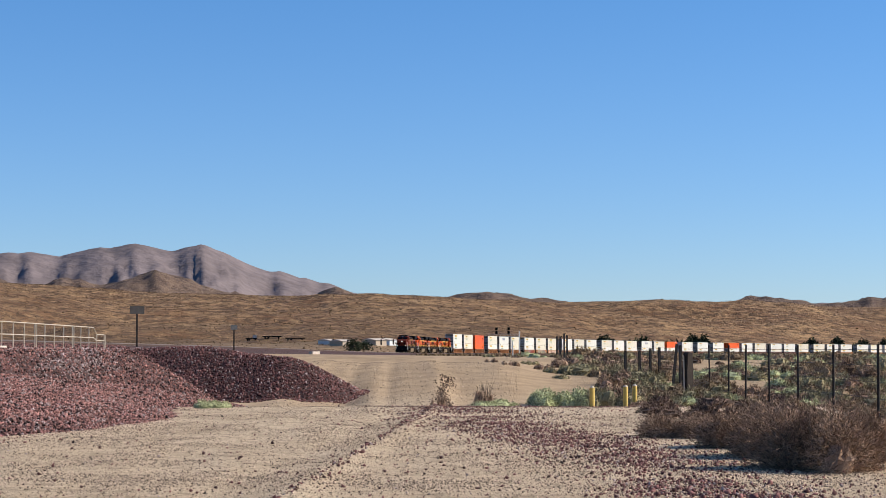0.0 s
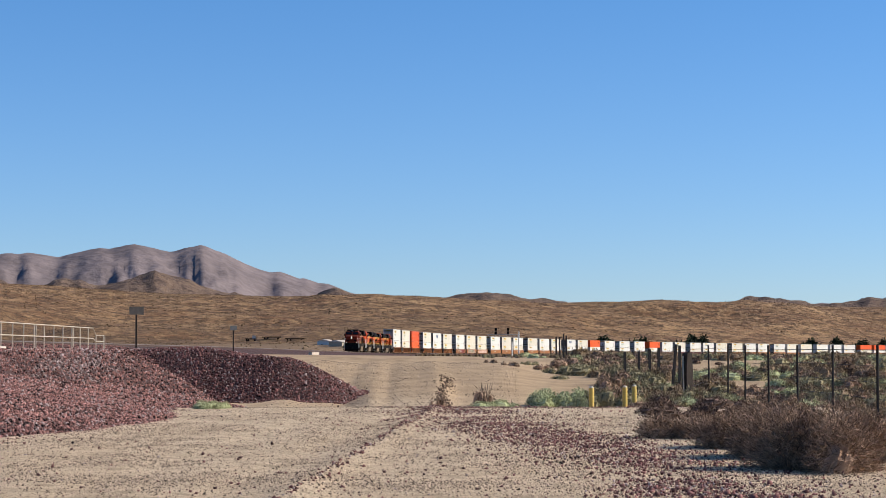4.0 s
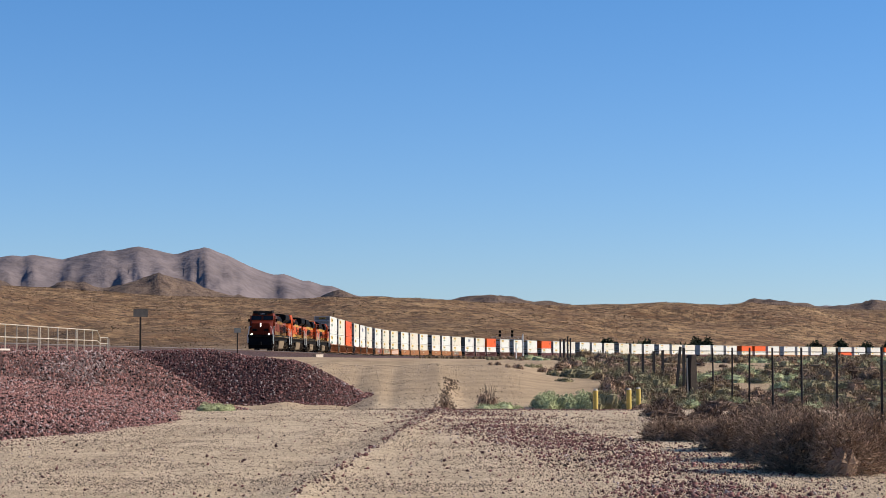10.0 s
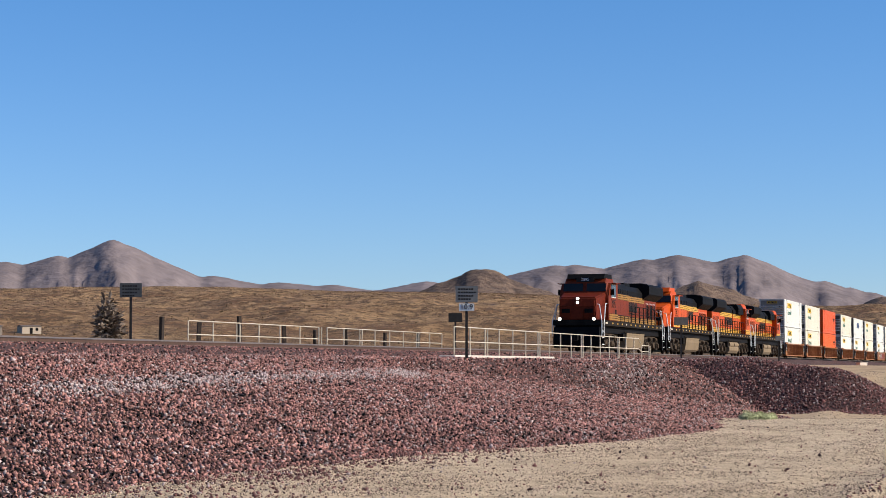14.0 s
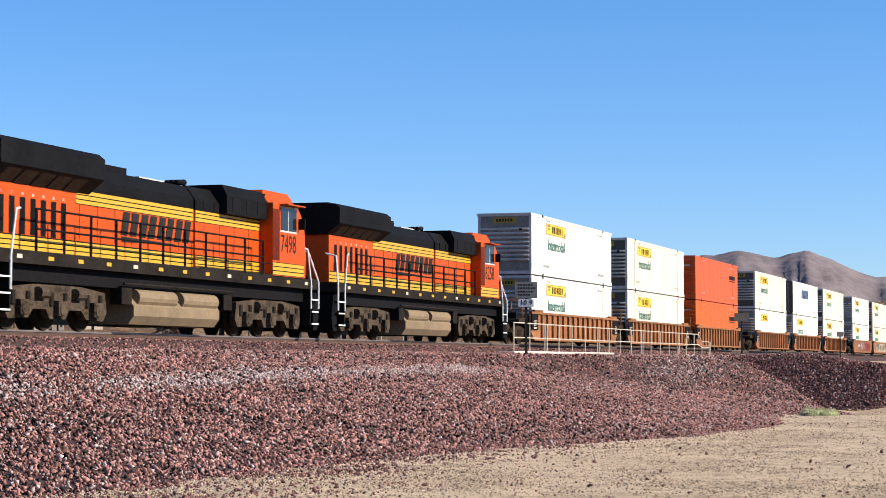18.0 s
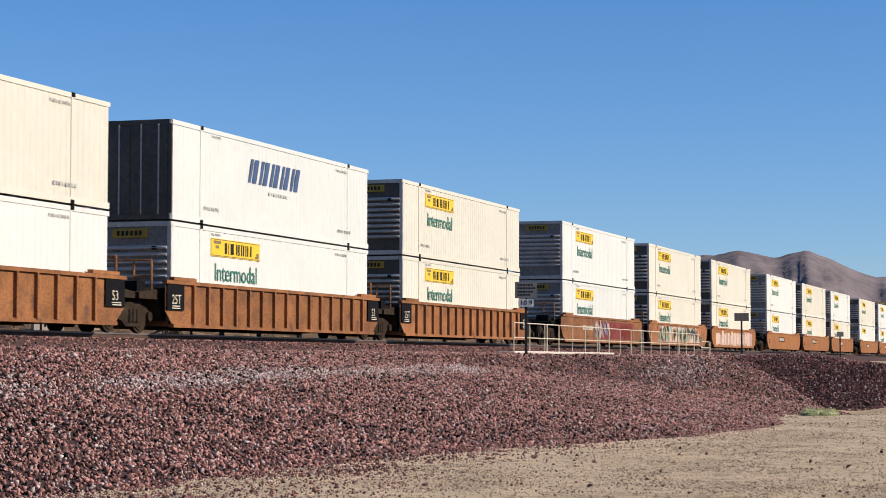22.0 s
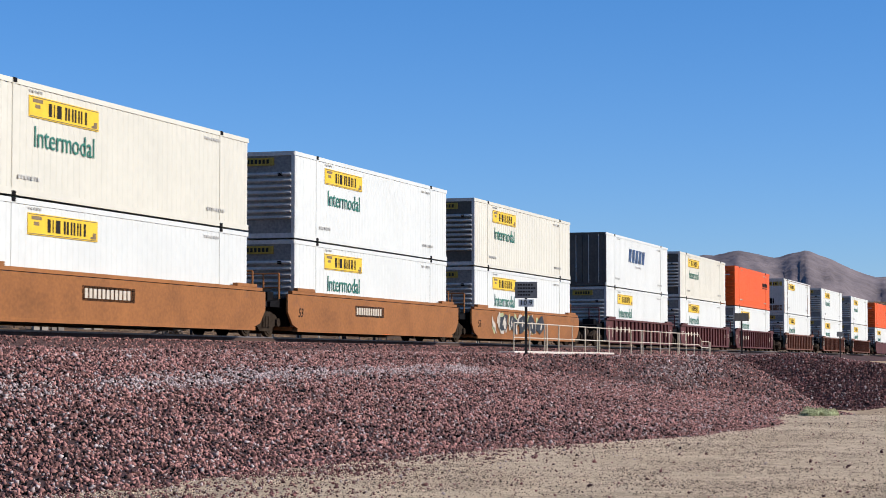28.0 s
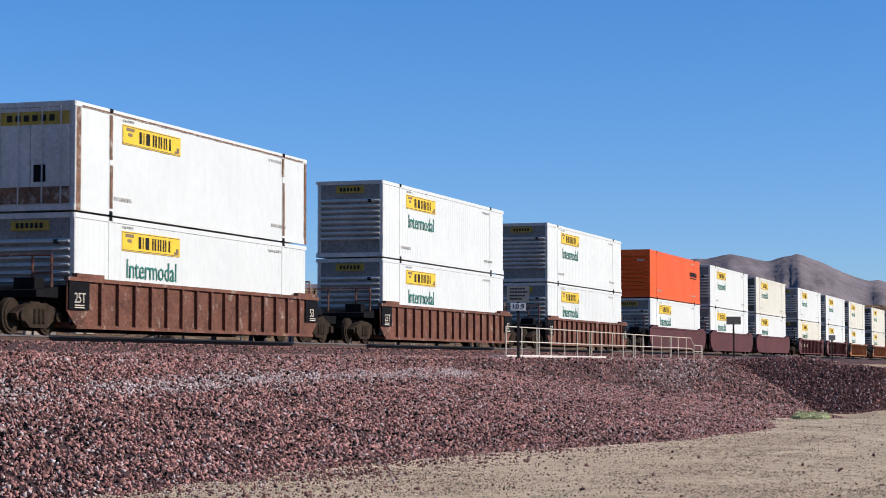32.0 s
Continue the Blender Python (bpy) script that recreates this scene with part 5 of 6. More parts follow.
    if style in ("white", "cream", "plain", "old"):
        boxes("label_panel", [(1.75, 5.40, hw - 0.02, y, 2.00, 2.54)], M["yellow"], ob)
        boxes("panel_mark", [(x - w, x, y, y + 0.006, z, 2.43) for x, w, z in ((4.42, 0.16, 2.10), (4.16, 0.05, 2.10), (4.00, 0.24, 2.10), (3.58, 0.10, 2.10), (3.42, 0.10, 2.10), (3.22, 0.09, 2.10),
                                                                              (3.07, 0.09, 2.10), (2.88, 0.08, 2.10), (2.74, 0.08, 2.10), (2.52, 0.11, 2.10))], M["ink"], ob, kind="stuff")
        boxes("panel_emblem", [(a, b, y, y + 0.006, z0, z1) for a, b, z0, z1 in ((4.72, 5.22, 2.38, 2.47), (4.85, 5.1, 2.24, 2.33), (1.85, 2.15, 2.06, 2.12), (1.85, 2.02, 2.12, 2.22))], M["tank"], ob, kind="stuff")
        boxes("panel_border", [(1.78, 5.37, y, y + 0.004, 2.02, 2.04), (1.78, 5.37, y, y + 0.004, 2.50, 2.52)], M["tank"], ob, kind="stuff")
        if style in ("white", "cream"):
            lettering("Intermodal", 0.76, M["green"], ob, side_matrix(3.55, y, 1.50), stretch=0.96)
    elif style == "swift":
        bm = bmesh.new()
        for i in range(5):
            x = 2.7 - i * 0.85
            prism(bm, ((x, 1.50), (x - 0.20, 1.50), (x - 0.48, 2.25), (x - 0.28, 2.25)), "y", y - 0.004, y + 0.004)
            prism(bm, ((x - 0.30, 1.50), (x - 0.62, 1.50), (x - 0.90, 2.25), (x - 0.58, 2.25)), "y", y - 0.004, y + 0.004)
        tagged(part("brand_mark", bm, SLATE, ob), kind="stuff")
        boxes("small_mark", [(0.9 - i * 0.2, 1.04 - i * 0.2, y - 0.004, y + 0.003, 1.22, 1.32) for i in range(8)], M["grey_end"], ob, kind="stuff")
    else:
        boxes("brand_mark", [(-6.85 + i * 0.30, -6.66 + i * 0.30, y - 0.004, y + 0.003, 1.74, 2.02) for i in range(8)] + [(-6.85, -4.55, y - 0.004, y + 0.003, 1.60, 1.66)], M["ink"], ob, kind="stuff")
    boxes("code_mark", [(-5.2 - i * 0.16, -5.1 - i * 0.16, y - 0.004, y + 0.003, 0.42, 0.52) for i in range(8)] + [(5.8 - i * 0.16, 5.9 - i * 0.16, y - 0.004, y + 0.003, 0.42, 0.52) for i in range(7)]
          + [(5.3 - i * 0.14, 5.38 - i * 0.14, y - 0.004, y + 0.003, 2.62, 2.68) for i in range(5)] + [(-5.0 - i * 0.16, -4.9 - i * 0.16, y - 0.004, y + 0.003, 2.52, 2.60) for i in range(7)], M["faint"], ob, kind="stuff")
    return ob


def wheel_mesh(r, w):
    bm = bmesh.new()
    for y0, y1, rad in ((-w / 2, w / 2, r), (w / 2, w / 2 + 0.03, r * 0.82), (w / 2 + 0.03, w / 2 + 0.09, r * 0.3)):
        tube(bm, (0, y0, 0), (0, y1, 0), rad, 20)
    return finish(bm, "wheel", M["truck"])


WHEEL = wheel_mesh(0.46, 0.13)


def freight_truck(parent, x):
    """Two axles and cast side frames under a wagon's end."""
    bm = bmesh.new()
    for s in (1, -1):
        y = s * 1.03
        prism(bm, ((x - 1.15, 0.52), (x - 1.05, 0.34), (x - 0.7, 0.34), (x - 0.45, 0.17), (x + 0.45, 0.17), (x + 0.7, 0.34), (x + 1.05, 0.34), (x + 1.15, 0.52),
                   (x + 0.8, 0.70), (x + 0.35, 0.80), (x - 0.35, 0.80), (x - 0.8, 0.70)), "y", y - 0.09, y + 0.09)
        for a in (-0.9, 0.9):
            tube(bm, (x + a, y - 0.05, 0.46), (x + a, y + s * 0.17, 0.46), 0.14, 10)
        for a in (-0.22, 0.0, 0.22):
            tube(bm, (x + a, y + s * 0.08, 0.30), (x + a, y + s * 0.08, 0.64), 0.09, 8)
    box(bm, x - 0.25, x + 0.25, -1.0, 1.0, 0.55, 0.85)
    t = part("truck", bm, M["truck"], parent)
    for a in (-0.9, 0.9):
        for s in (1, -1):
            w = new("wheel", WHEEL)
            w.parent = t
            w.matrix_basis = pose(x + a, s * 0.78, 0.46, 0, 0, 0 if s > 0 else 180)


# Dusty orange, deepened further for the unlit front and shadowed rear.
M["loco_dusty_shade"] = material("dusty_shaded_orange_paint", (0.15, 0.021, 0.005), 0.6, vary=0.18, scale=0.6, fine=7.0, spec=0.15, stain=(0.9, (0.12, 0.024, 0.010), 0.08))
GRAFFITI = (material("turquoise_spray", (0.10, 0.30, 0.26), 0.6, vary=0.2, fine=6), material("pale_spray", (0.45, 0.38, 0.30), 0.6, vary=0.2, fine=6),
            material("blue_spray", (0.16, 0.22, 0.30), 0.6, vary=0.2, fine=6), material("black_spray", (0.03, 0.03, 0.03), 0.6, vary=0.2, fine=6), material("red_primer", (0.17, 0.03, 0.022), 0.7, vary=0.3, fine=6),
            material("pink_spray", (0.38, 0.24, 0.19), 0.6, vary=0.2, fine=6), material("orange_spray", (0.40, 0.14, 0.05), 0.6, vary=0.2, fine=6))


def graffiti(parent, x0, x1, y, seed, mats, z0=0.40, z1=1.35, n=14):
    """Loose sprayed patches and strokes that cannot be read."""
    rng = random.Random(seed)
    for k, mat in enumerate(mats):
        bm = bmesh.new()
        for i in range(n):
            cx, cz = rng.uniform(x0, x1), rng.uniform(z0 + 0.15, z1 - 0.15)
            rx, rz, tilt = rng.uniform(0.07, 0.30), rng.uniform(0.16, 0.5), rng.uniform(-0.9, 0.9)
            ring = []
            for j in range(9):
                a, f = j * math.tau / 9, rng.uniform(0.55, 1.0)
                dz = rz * f * math.sin(a)
                ring.append(bm.verts.new((cx + rx * f * math.cos(a) + tilt * dz, y + 0.002 * (k * n + i) * 0.4, min(z1, max(z0, cz + dz)))))
            bm.faces.new(ring)
        tagged(part("sprayed_mark", bm, mat, parent, "unreadable sprayed marks"), kind="stuff")


PEACH = material("peach_spray", (0.52, 0.36, 0.27), 0.6, vary=0.15, fine=6)
SLATE = material("slate_blue_lettering", (0.055, 0.085, 0.16), 0.5, vary=0.1)
GREEN_SPRAY = material("pale_green_spray", (0.36, 0.36, 0.18), 0.6, vary=0.2, fine=6)


def block_marks(parent, x0, x1, y):
    """Heavy dark sprayed shapes with pale hearts, that spell nothing."""
    pale, dark = bmesh.new(), bmesh.new()
    rng = random.Random(9)
    for i in range(5):
        cx, w = x0 + (x1 - x0) * (i + 0.5) / 5, abs(x1 - x0) / 10
        for bm, f, lift in ((dark, 1.05, 0.0), (pale, 0.42, 0.003)):
            ring = []
            ox, oz = rng.uniform(-0.2, 0.2) * w * (lift > 0), rng.uniform(-0.1, 0.1) * (lift > 0)
            for j in range(11):
                a, k = j * math.tau / 11, rng.uniform(0.65, 1.0) * f
                dz = 0.46 * k * math.sin(a)
                thin = 0.45 if lift else 1.0
                ring.append(bm.verts.new((cx + 2 * ox + w * k * thin * math.cos(a) + (0.5 if i % 2 else -0.4) * dz, y + lift + 0.001 * i, 0.88 + oz + dz)))
            bm.faces.new(ring)
    tagged(part("sprayed_mark", pale, GRAFFITI[1], parent, "unreadable sprayed marks"), kind="stuff")
    tagged(part("sprayed_mark", dark, GRAFFITI[3], parent, "unreadable sprayed marks"), kind="stuff")


def well_car(style, near=True, lead_truck=False, seed=0):
    """A well wagon unit: sunken body between the trucks, open top edges, platforms over the ends."""
    mat = {"brown": M["well_brown"], "tan": M["well_tan"], "maroon": M["well_maroon"], "smooth_maroon": M["well_maroon"], "sprayed": M["well_brown"], "pale": M["well_tan"], "rust": M["well_rust"]}[style]
    ribbed = style in ("brown", "maroon", "rust")
    label = {"brown": "rusty brown ribbed double-stack well car", "tan": "faded tan smooth-sided double-stack well car", "rust": "dark rusted ribbed double-stack well car", "maroon": "dark maroon ribbed double-stack well car",
             "smooth_maroon": "dark maroon smooth-sided double-stack well car", "sprayed": "red-brown well car covered in sprayed marks", "pale": "faded tan well car with pale sprayed marks"}[style]
    ob = thing("well_car", label, "freight car", "wagons of the train")
    hw = 1.46
    for s in (1, -1):
        bm = bmesh.new()
        if ribbed:
            prism(bm, ((-8.75, 0.62), (-8.3, 0.26), (8.3, 0.26), (8.75, 0.62), (8.75, 1.40), (-8.75, 1.40)), "y", s * (hw - 0.05), s * (hw - 0.02))
        else:
            prism(bm, ((-9.1, 0.80), (-8.7, 0.40), (-8.1, 0.24), (8.1, 0.24), (8.7, 0.40), (9.1, 0.80), (9.1, 1.38), (-9.1, 1.38)), "y", s * (hw - 0.05), s * (hw + 0.02))
        side = part("side_sill", bm, mat, ob)
        if near:
            boxes("top_chord", [(-8.8, 8.8, min(s * (hw - 0.10), s * (hw + 0.05)), max(s * (hw - 0.10), s * (hw + 0.05)), 1.40, 1.50)], mat, side)
            boxes("bottom_chord", [(-8.3, 8.3, min(s * (hw - 0.14), s * (hw + 0.03)), max(s * (hw - 0.14), s * (hw + 0.03)), 0.17, 0.27)], mat, side)
            for x in (7.6, -7.6):
                boxes("bracket", [(x - 0.75, x + 0.75, min(s * (hw - 0.1), s * (hw + 0.06)), max(s * (hw - 0.1), s * (hw + 0.06)), 1.50, 1.60)], mat, side)
            if ribbed and s > 0:
                for e in (1, -1) if style != "maroon" else ():
                    boxes("end_panel", [(min(e * 7.62, e * 8.72), max(e * 7.62, e * 8.72), hw - 0.02, hw + 0.03, 0.66, 1.38)], M["dark"], side, "black number panel")
                    boxes("panel_mark", [(e * 8.2 - 0.3, e * 8.2 + 0.22, hw + 0.03, hw + 0.036, 0.70 + 0.06 * i, 0.73 + 0.06 * i) for i in range(2)], M["pale_rail"], ob, kind="stuff")
                rib = bmesh.new()
                prism(rib, ((-0.045, 0), (0.045, 0), (0.045, 0.10), (-0.045, 0.10)), "z", 0.27, 1.40)
                me = finish(rib, "rib", mat)
                for i in range(15):
                    r = new("rib", me)
                    r.parent = side
                    r.matrix_basis = pose(-7.0 + i, hw - 0.02, 0)
    floor_bm = bmesh.new()
    box(floor_bm, -8.3, 8.3, -1.3, 1.3, 0.22, 0.34)
    part("well_floor", floor_bm, mat, ob)
    for e in (1, -1):
        bm = bmesh.new()
        prism(bm, ((e * 8.25, 0.34), (e * 8.45, 0.34), (e * 8.8, 0.95), (e * 9.9, 0.95), (e * 9.9, 1.12), (e * 8.25, 1.30))[::e], "y", -1.2, 1.2)
        plat = part("end_platform", bm, M["dark"] if style != "brown" else M["truck"], ob)
        if near:
            bm = bmesh.new()
            for y in (1.1, 0.55, -0.55, -1.1):
                tube(bm, (e * 8.95, y, 1.1), (e * 8.95, y, 2.05), 0.032)
            tube(bm, (e * 8.95, -1.1, 2.05), (e * 8.95, 1.1, 2.05), 0.032)
            tube(bm, (e * 8.95, 1.1, 1.6), (e * 8.95, 0.55, 1.6), 0.032)
            part("end_railing", bm, mat, plat)
            boxes("brake_box", [(e * 9.3 - 0.25, e * 9.3 + 0.25, 0.35, 0.95, 1.05, 1.45)], M["dark"], plat)
    freight_truck(ob, -9.95)
    if lead_truck:
        freight_truck(ob, 9.6)
        bm = bmesh.new()
        box(bm, 9.9, 11.4, -0.14, 0.14, 0.72, 1.0)
        part("coupler", bm, M["dark"], ob)
    if near:
        if style in ("brown", "maroon", "rust"):
            for text, x in (("25T", 8.15), ("53", -8.15)):
                lettering(text, 0.38, M["pale_rail"], ob, side_matrix(x, hw + (0.04 if style != "maroon" else -0.012), 0.95), "capacity_mark")
        if style == "tan":
            lettering("53", 0.42, M["dark"], ob, side_matrix(8.0, hw + 0.026, 0.78), "capacity_mark", shear=0.2)
            boxes("number_mark", [(2.6 - i * 0.24, 2.76 - i * 0.24, hw + 0.018, hw + 0.026, 0.85, 1.10) for i in range(11)], M["pale_rail"], ob, kind="stuff")
            boxes("number_plate", [(-0.1, 2.9, hw + 0.012, hw + 0.02, 0.78, 1.17)], M["dark"], ob)
        elif style == "maroon":
            boxes("number_mark", [(6.1 - i * 1.0, 6.4 - i * 1.0, hw - 0.022, hw - 0.014, 0.80, 1.08) for i in range(4)] + [(-7.3, -6.85, hw - 0.022, hw - 0.014, 0.7, 1.05), (7.2, 7.3, hw - 0.022, hw - 0.014, 0.5, 1.05)]
                  + [(-1.4 - i, -1.05 - i, hw - 0.022, hw - 0.014, 0.62 + 0.05 * (i % 2), 0.70 + 0.05 * (i % 2)) for i in range(5)] + [(-1.4 - i, -1.15 - i, hw - 0.022, hw - 0.014, 0.86, 0.92) for i in range(5)], M["pale_rail"], ob, kind="stuff")
        g = GRAFFITI
        if style == "sprayed" and seed == 7:
            boxes("sprayed_ground", [(-6.8, 1.0, hw + 0.0195, hw + 0.0215, 0.38, 1.30)], g[4], ob, "dark red sprayed ground")
            graffiti(ob, -6.6, -1.2, hw + 0.022, 7, (M["loco_dusty_shade"],), n=24)
            graffiti(ob, -0.8, 2.2, hw + 0.046, 8, (g[2], g[5]), n=9)
            boxes("number_mark", [(4.6 - i * 0.24, 4.76 - i * 0.24, hw + 0.02, hw + 0.026, 0.8, 1.02) for i in range(9)], M["pale_rail"], ob, kind="stuff")
        elif style == "sprayed":
            boxes("sprayed_ground", [(-6.9, 6.6, hw + 0.0195, hw + 0.0215, 0.38, 1.30)], PEACH, ob, "pale peach sprayed ground")
            graffiti(ob, -6.8, 6.5, hw + 0.022, seed, (g[1], g[0], g[6], GREEN_SPRAY, g[3]), n=22)
        elif style == "pale":
            rng = random.Random(seed)
            for m, lift in ((g[5], 0.0), (PEACH, 0.004)):
                bm = bmesh.new()
                x = 7.6
                while x > -6.2:
                    w = rng.uniform(0.5, 1.5)
                    z0, z1 = (0.30, rng.uniform(1.0, 1.34)) if rng.random() < 0.5 else (rng.uniform(0.32, 0.5), rng.uniform(1.15, 1.36))
                    prism(bm, ((x, z0), (x - w, z0 + rng.uniform(0, 0.1)), (x - w + rng.uniform(-0.1, 0.1), z1), (x + rng.uniform(-0.1, 0.1), z1)), "y", hw + 0.018, hw + 0.022 + lift + rng.random() * 0.002)
                    x -= w + (0.0 if lift == 0 else rng.uniform(0.2, 1.0))
                tagged(part("sprayed_mark", bm, m, ob, "unreadable sprayed blocks"), kind="stuff")
        elif style == "tan" and seed == 15:
            graffiti(ob, -2.6, 6.2, hw + 0.022, seed, (GREEN_SPRAY, g[1]), n=22)
            block_marks(ob, 5.2, -2.4, hw + 0.052)
    return ob


# what the train carries, from the first wagon on: upper box, lower box, wagon
LOADS = {1: ("white", "white", "brown"), 2: ("cream", "cream", "brown"), 3: ("red", "orange", "brown"), 4: ("cream", "plain", "brown"), 5: ("swift", "white", "brown"),
         6: ("cream", "cream", "brown"), 7: ("white", "white", "sprayed"), 8: ("cream", "cream", "sprayed"), 9: ("cream", "cream", "pale"), 10: ("white", "white", "tan"),
         11: ("cream", "cream", "tan"), 12: ("white", "cream", "tan"), 13: ("cream", "plain", "tan"), 14: ("white", "white", "tan"), 15: ("cream", "white", "tan"),
         16: ("swift", "white", "maroon"), 17: ("cream", "white", "maroon"), 18: ("orange", "white", "maroon"), 19: ("old", "white", "rust"), 20: ("white", "white", "rust"),
         21: ("white", "white", "rust"), 22: ("orange", "white", "smooth_maroon"), 23: ("white", "white", "smooth_maroon"), 24: ("cream", "white", "smooth_maroon")}


def build_wagons():
    protos = {}

    def get(key, make):
        if key not in protos:
            protos[key] = make()
            return protos[key]
        return copy_thing(protos[key], Matrix.Identity(4))

    start = 0.0
    for c in range(1, 61):
        if c > 1:
            start += LONG + (7.65 if c % 3 == 1 or c in (20, 21) else 3.75) + (0.9 if c == 13 else 0)
        near = c <= 31
        up, low, car = LOADS.get(c, (("white", "cream", "white", "white", "cream")[c * 7 % 5], ("white", "white", "cream")[c * 5 % 3], ("brown", "tan", "maroon")[(c // 3) % 3]))
        if c in (37, 38, 47):
            up = "orange"
        if c == 44:
            low = "orange"
        mid = start + LONG / 2
        first = c % 3 == 1 or c in (20, 21)
        seed = c if car in ("sprayed", "pale") or c == 15 else 0
        MOVERS.append((get((car, near, first, seed), lambda: well_car(car, near, first, seed)), mid, RAIL_Z, 9.9, False))
        MOVERS.append((get((low, near), lambda: container(low, near)), mid, RAIL_Z + 0.345, 8.0, False))
        MOVERS.append((get((up, near), lambda: container(up, near)), mid, RAIL_Z + 0.345 + TALL + 0.06, 8.0, False))


# ---- locomotives ----
LOCO_WHEEL = wheel_mesh(0.53, 0.14)


# Sooty orange; the unlit nose and recessed doors are darkened in this colour.
M["sooty_shade"] = material("soot_and_shade_orange", (0.11, 0.014, 0.004), 0.6, vary=0.25, scale=0.8, fine=7.0, spec=0.1)
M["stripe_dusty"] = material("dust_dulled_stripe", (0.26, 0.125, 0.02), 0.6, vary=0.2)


def loco_truck(parent, x):
    """Three axles in a heavy cast frame, with journal boxes, springs and brake cylinders."""
    bm = bmesh.new()
    for s in (1, -1):
        y = s * 1.12
        prism(bm, ((x - 2.65, 0.50), (x - 2.45, 0.26), (x - 1.5, 0.30), (x - 1.25, 0.52), (x - 0.6, 0.52), (x - 0.4, 0.28), (x + 0.4, 0.28), (x + 0.6, 0.52), (x + 1.25, 0.52), (x + 1.5, 0.30), (x + 2.45, 0.26), (x + 2.65, 0.50),
                   (x + 2.55, 1.02), (x + 1.2, 1.14), (x - 1.2, 1.14), (x - 2.55, 1.02)), "y", y - 0.1, y + 0.1)
    box(bm, x - 2.0, x + 2.0, -1.0, 1.0, 0.7, 1.0)
    t = part("truck_frame", bm, M["loco_truck"], parent)
    for a in (-1.9, 0.0, 1.9):
        for s in (1, -1):
            w = new("wheel", LOCO_WHEEL)
            w.parent = t
            w.matrix_basis = pose(x + a, s * 0.78, 0.53, 0, 0, 0 if s > 0 else 180)
            bm = bmesh.new()
            y = s * 1.26
            box(bm, x + a - 0.22, x + a + 0.22, y - 0.12, y + 0.06, 0.36, 0.74)
            tube(bm, (x + a, y, 0.53), (x + a, y + s * 0.14, 0.53), 0.17, 12)
            part("journal_box", bm, M["loco_truck"], t)
            for d in (-0.36, 0.36):
                bm = bmesh.new()
                tube(bm, (x + a + d, s * 1.2, 0.62), (x + a + d, s * 1.2, 0.95), 0.10, 8)
                part("spring", bm, M["loco_frame"], t)
    for a in (-0.95, 0.95):
        for s in (1, -1):
            bm = bmesh.new()
            tube(bm, (x + a - 0.22, s * 1.30, 0.93), (x + a + 0.22, s * 1.30, 0.93), 0.15, 10)
            part("brake_cylinder", bm, M["loco_truck"], t)


def pipe(points, r, mat, parent, name, seg=6, label=""):
    bm = bmesh.new()
    for a, b in zip(points, points[1:]):
        tube(bm, a, b, r, seg)
    return part(name, bm, mat, parent, label)


def lengthen(ob, d):
    """The newer units have a longer nose and a cab set further back."""
    for o in ob.children_recursive:
        if o.type != 'MESH':
            continue
        for v in o.data.vertices:
            x = v.co.x
            v.co.x += -d * min(1.0, max(0.0, (x - 1.6) / 4.7)) + 2 * d * min(1.0, max(0.0, (x - 9.06) / 0.6))


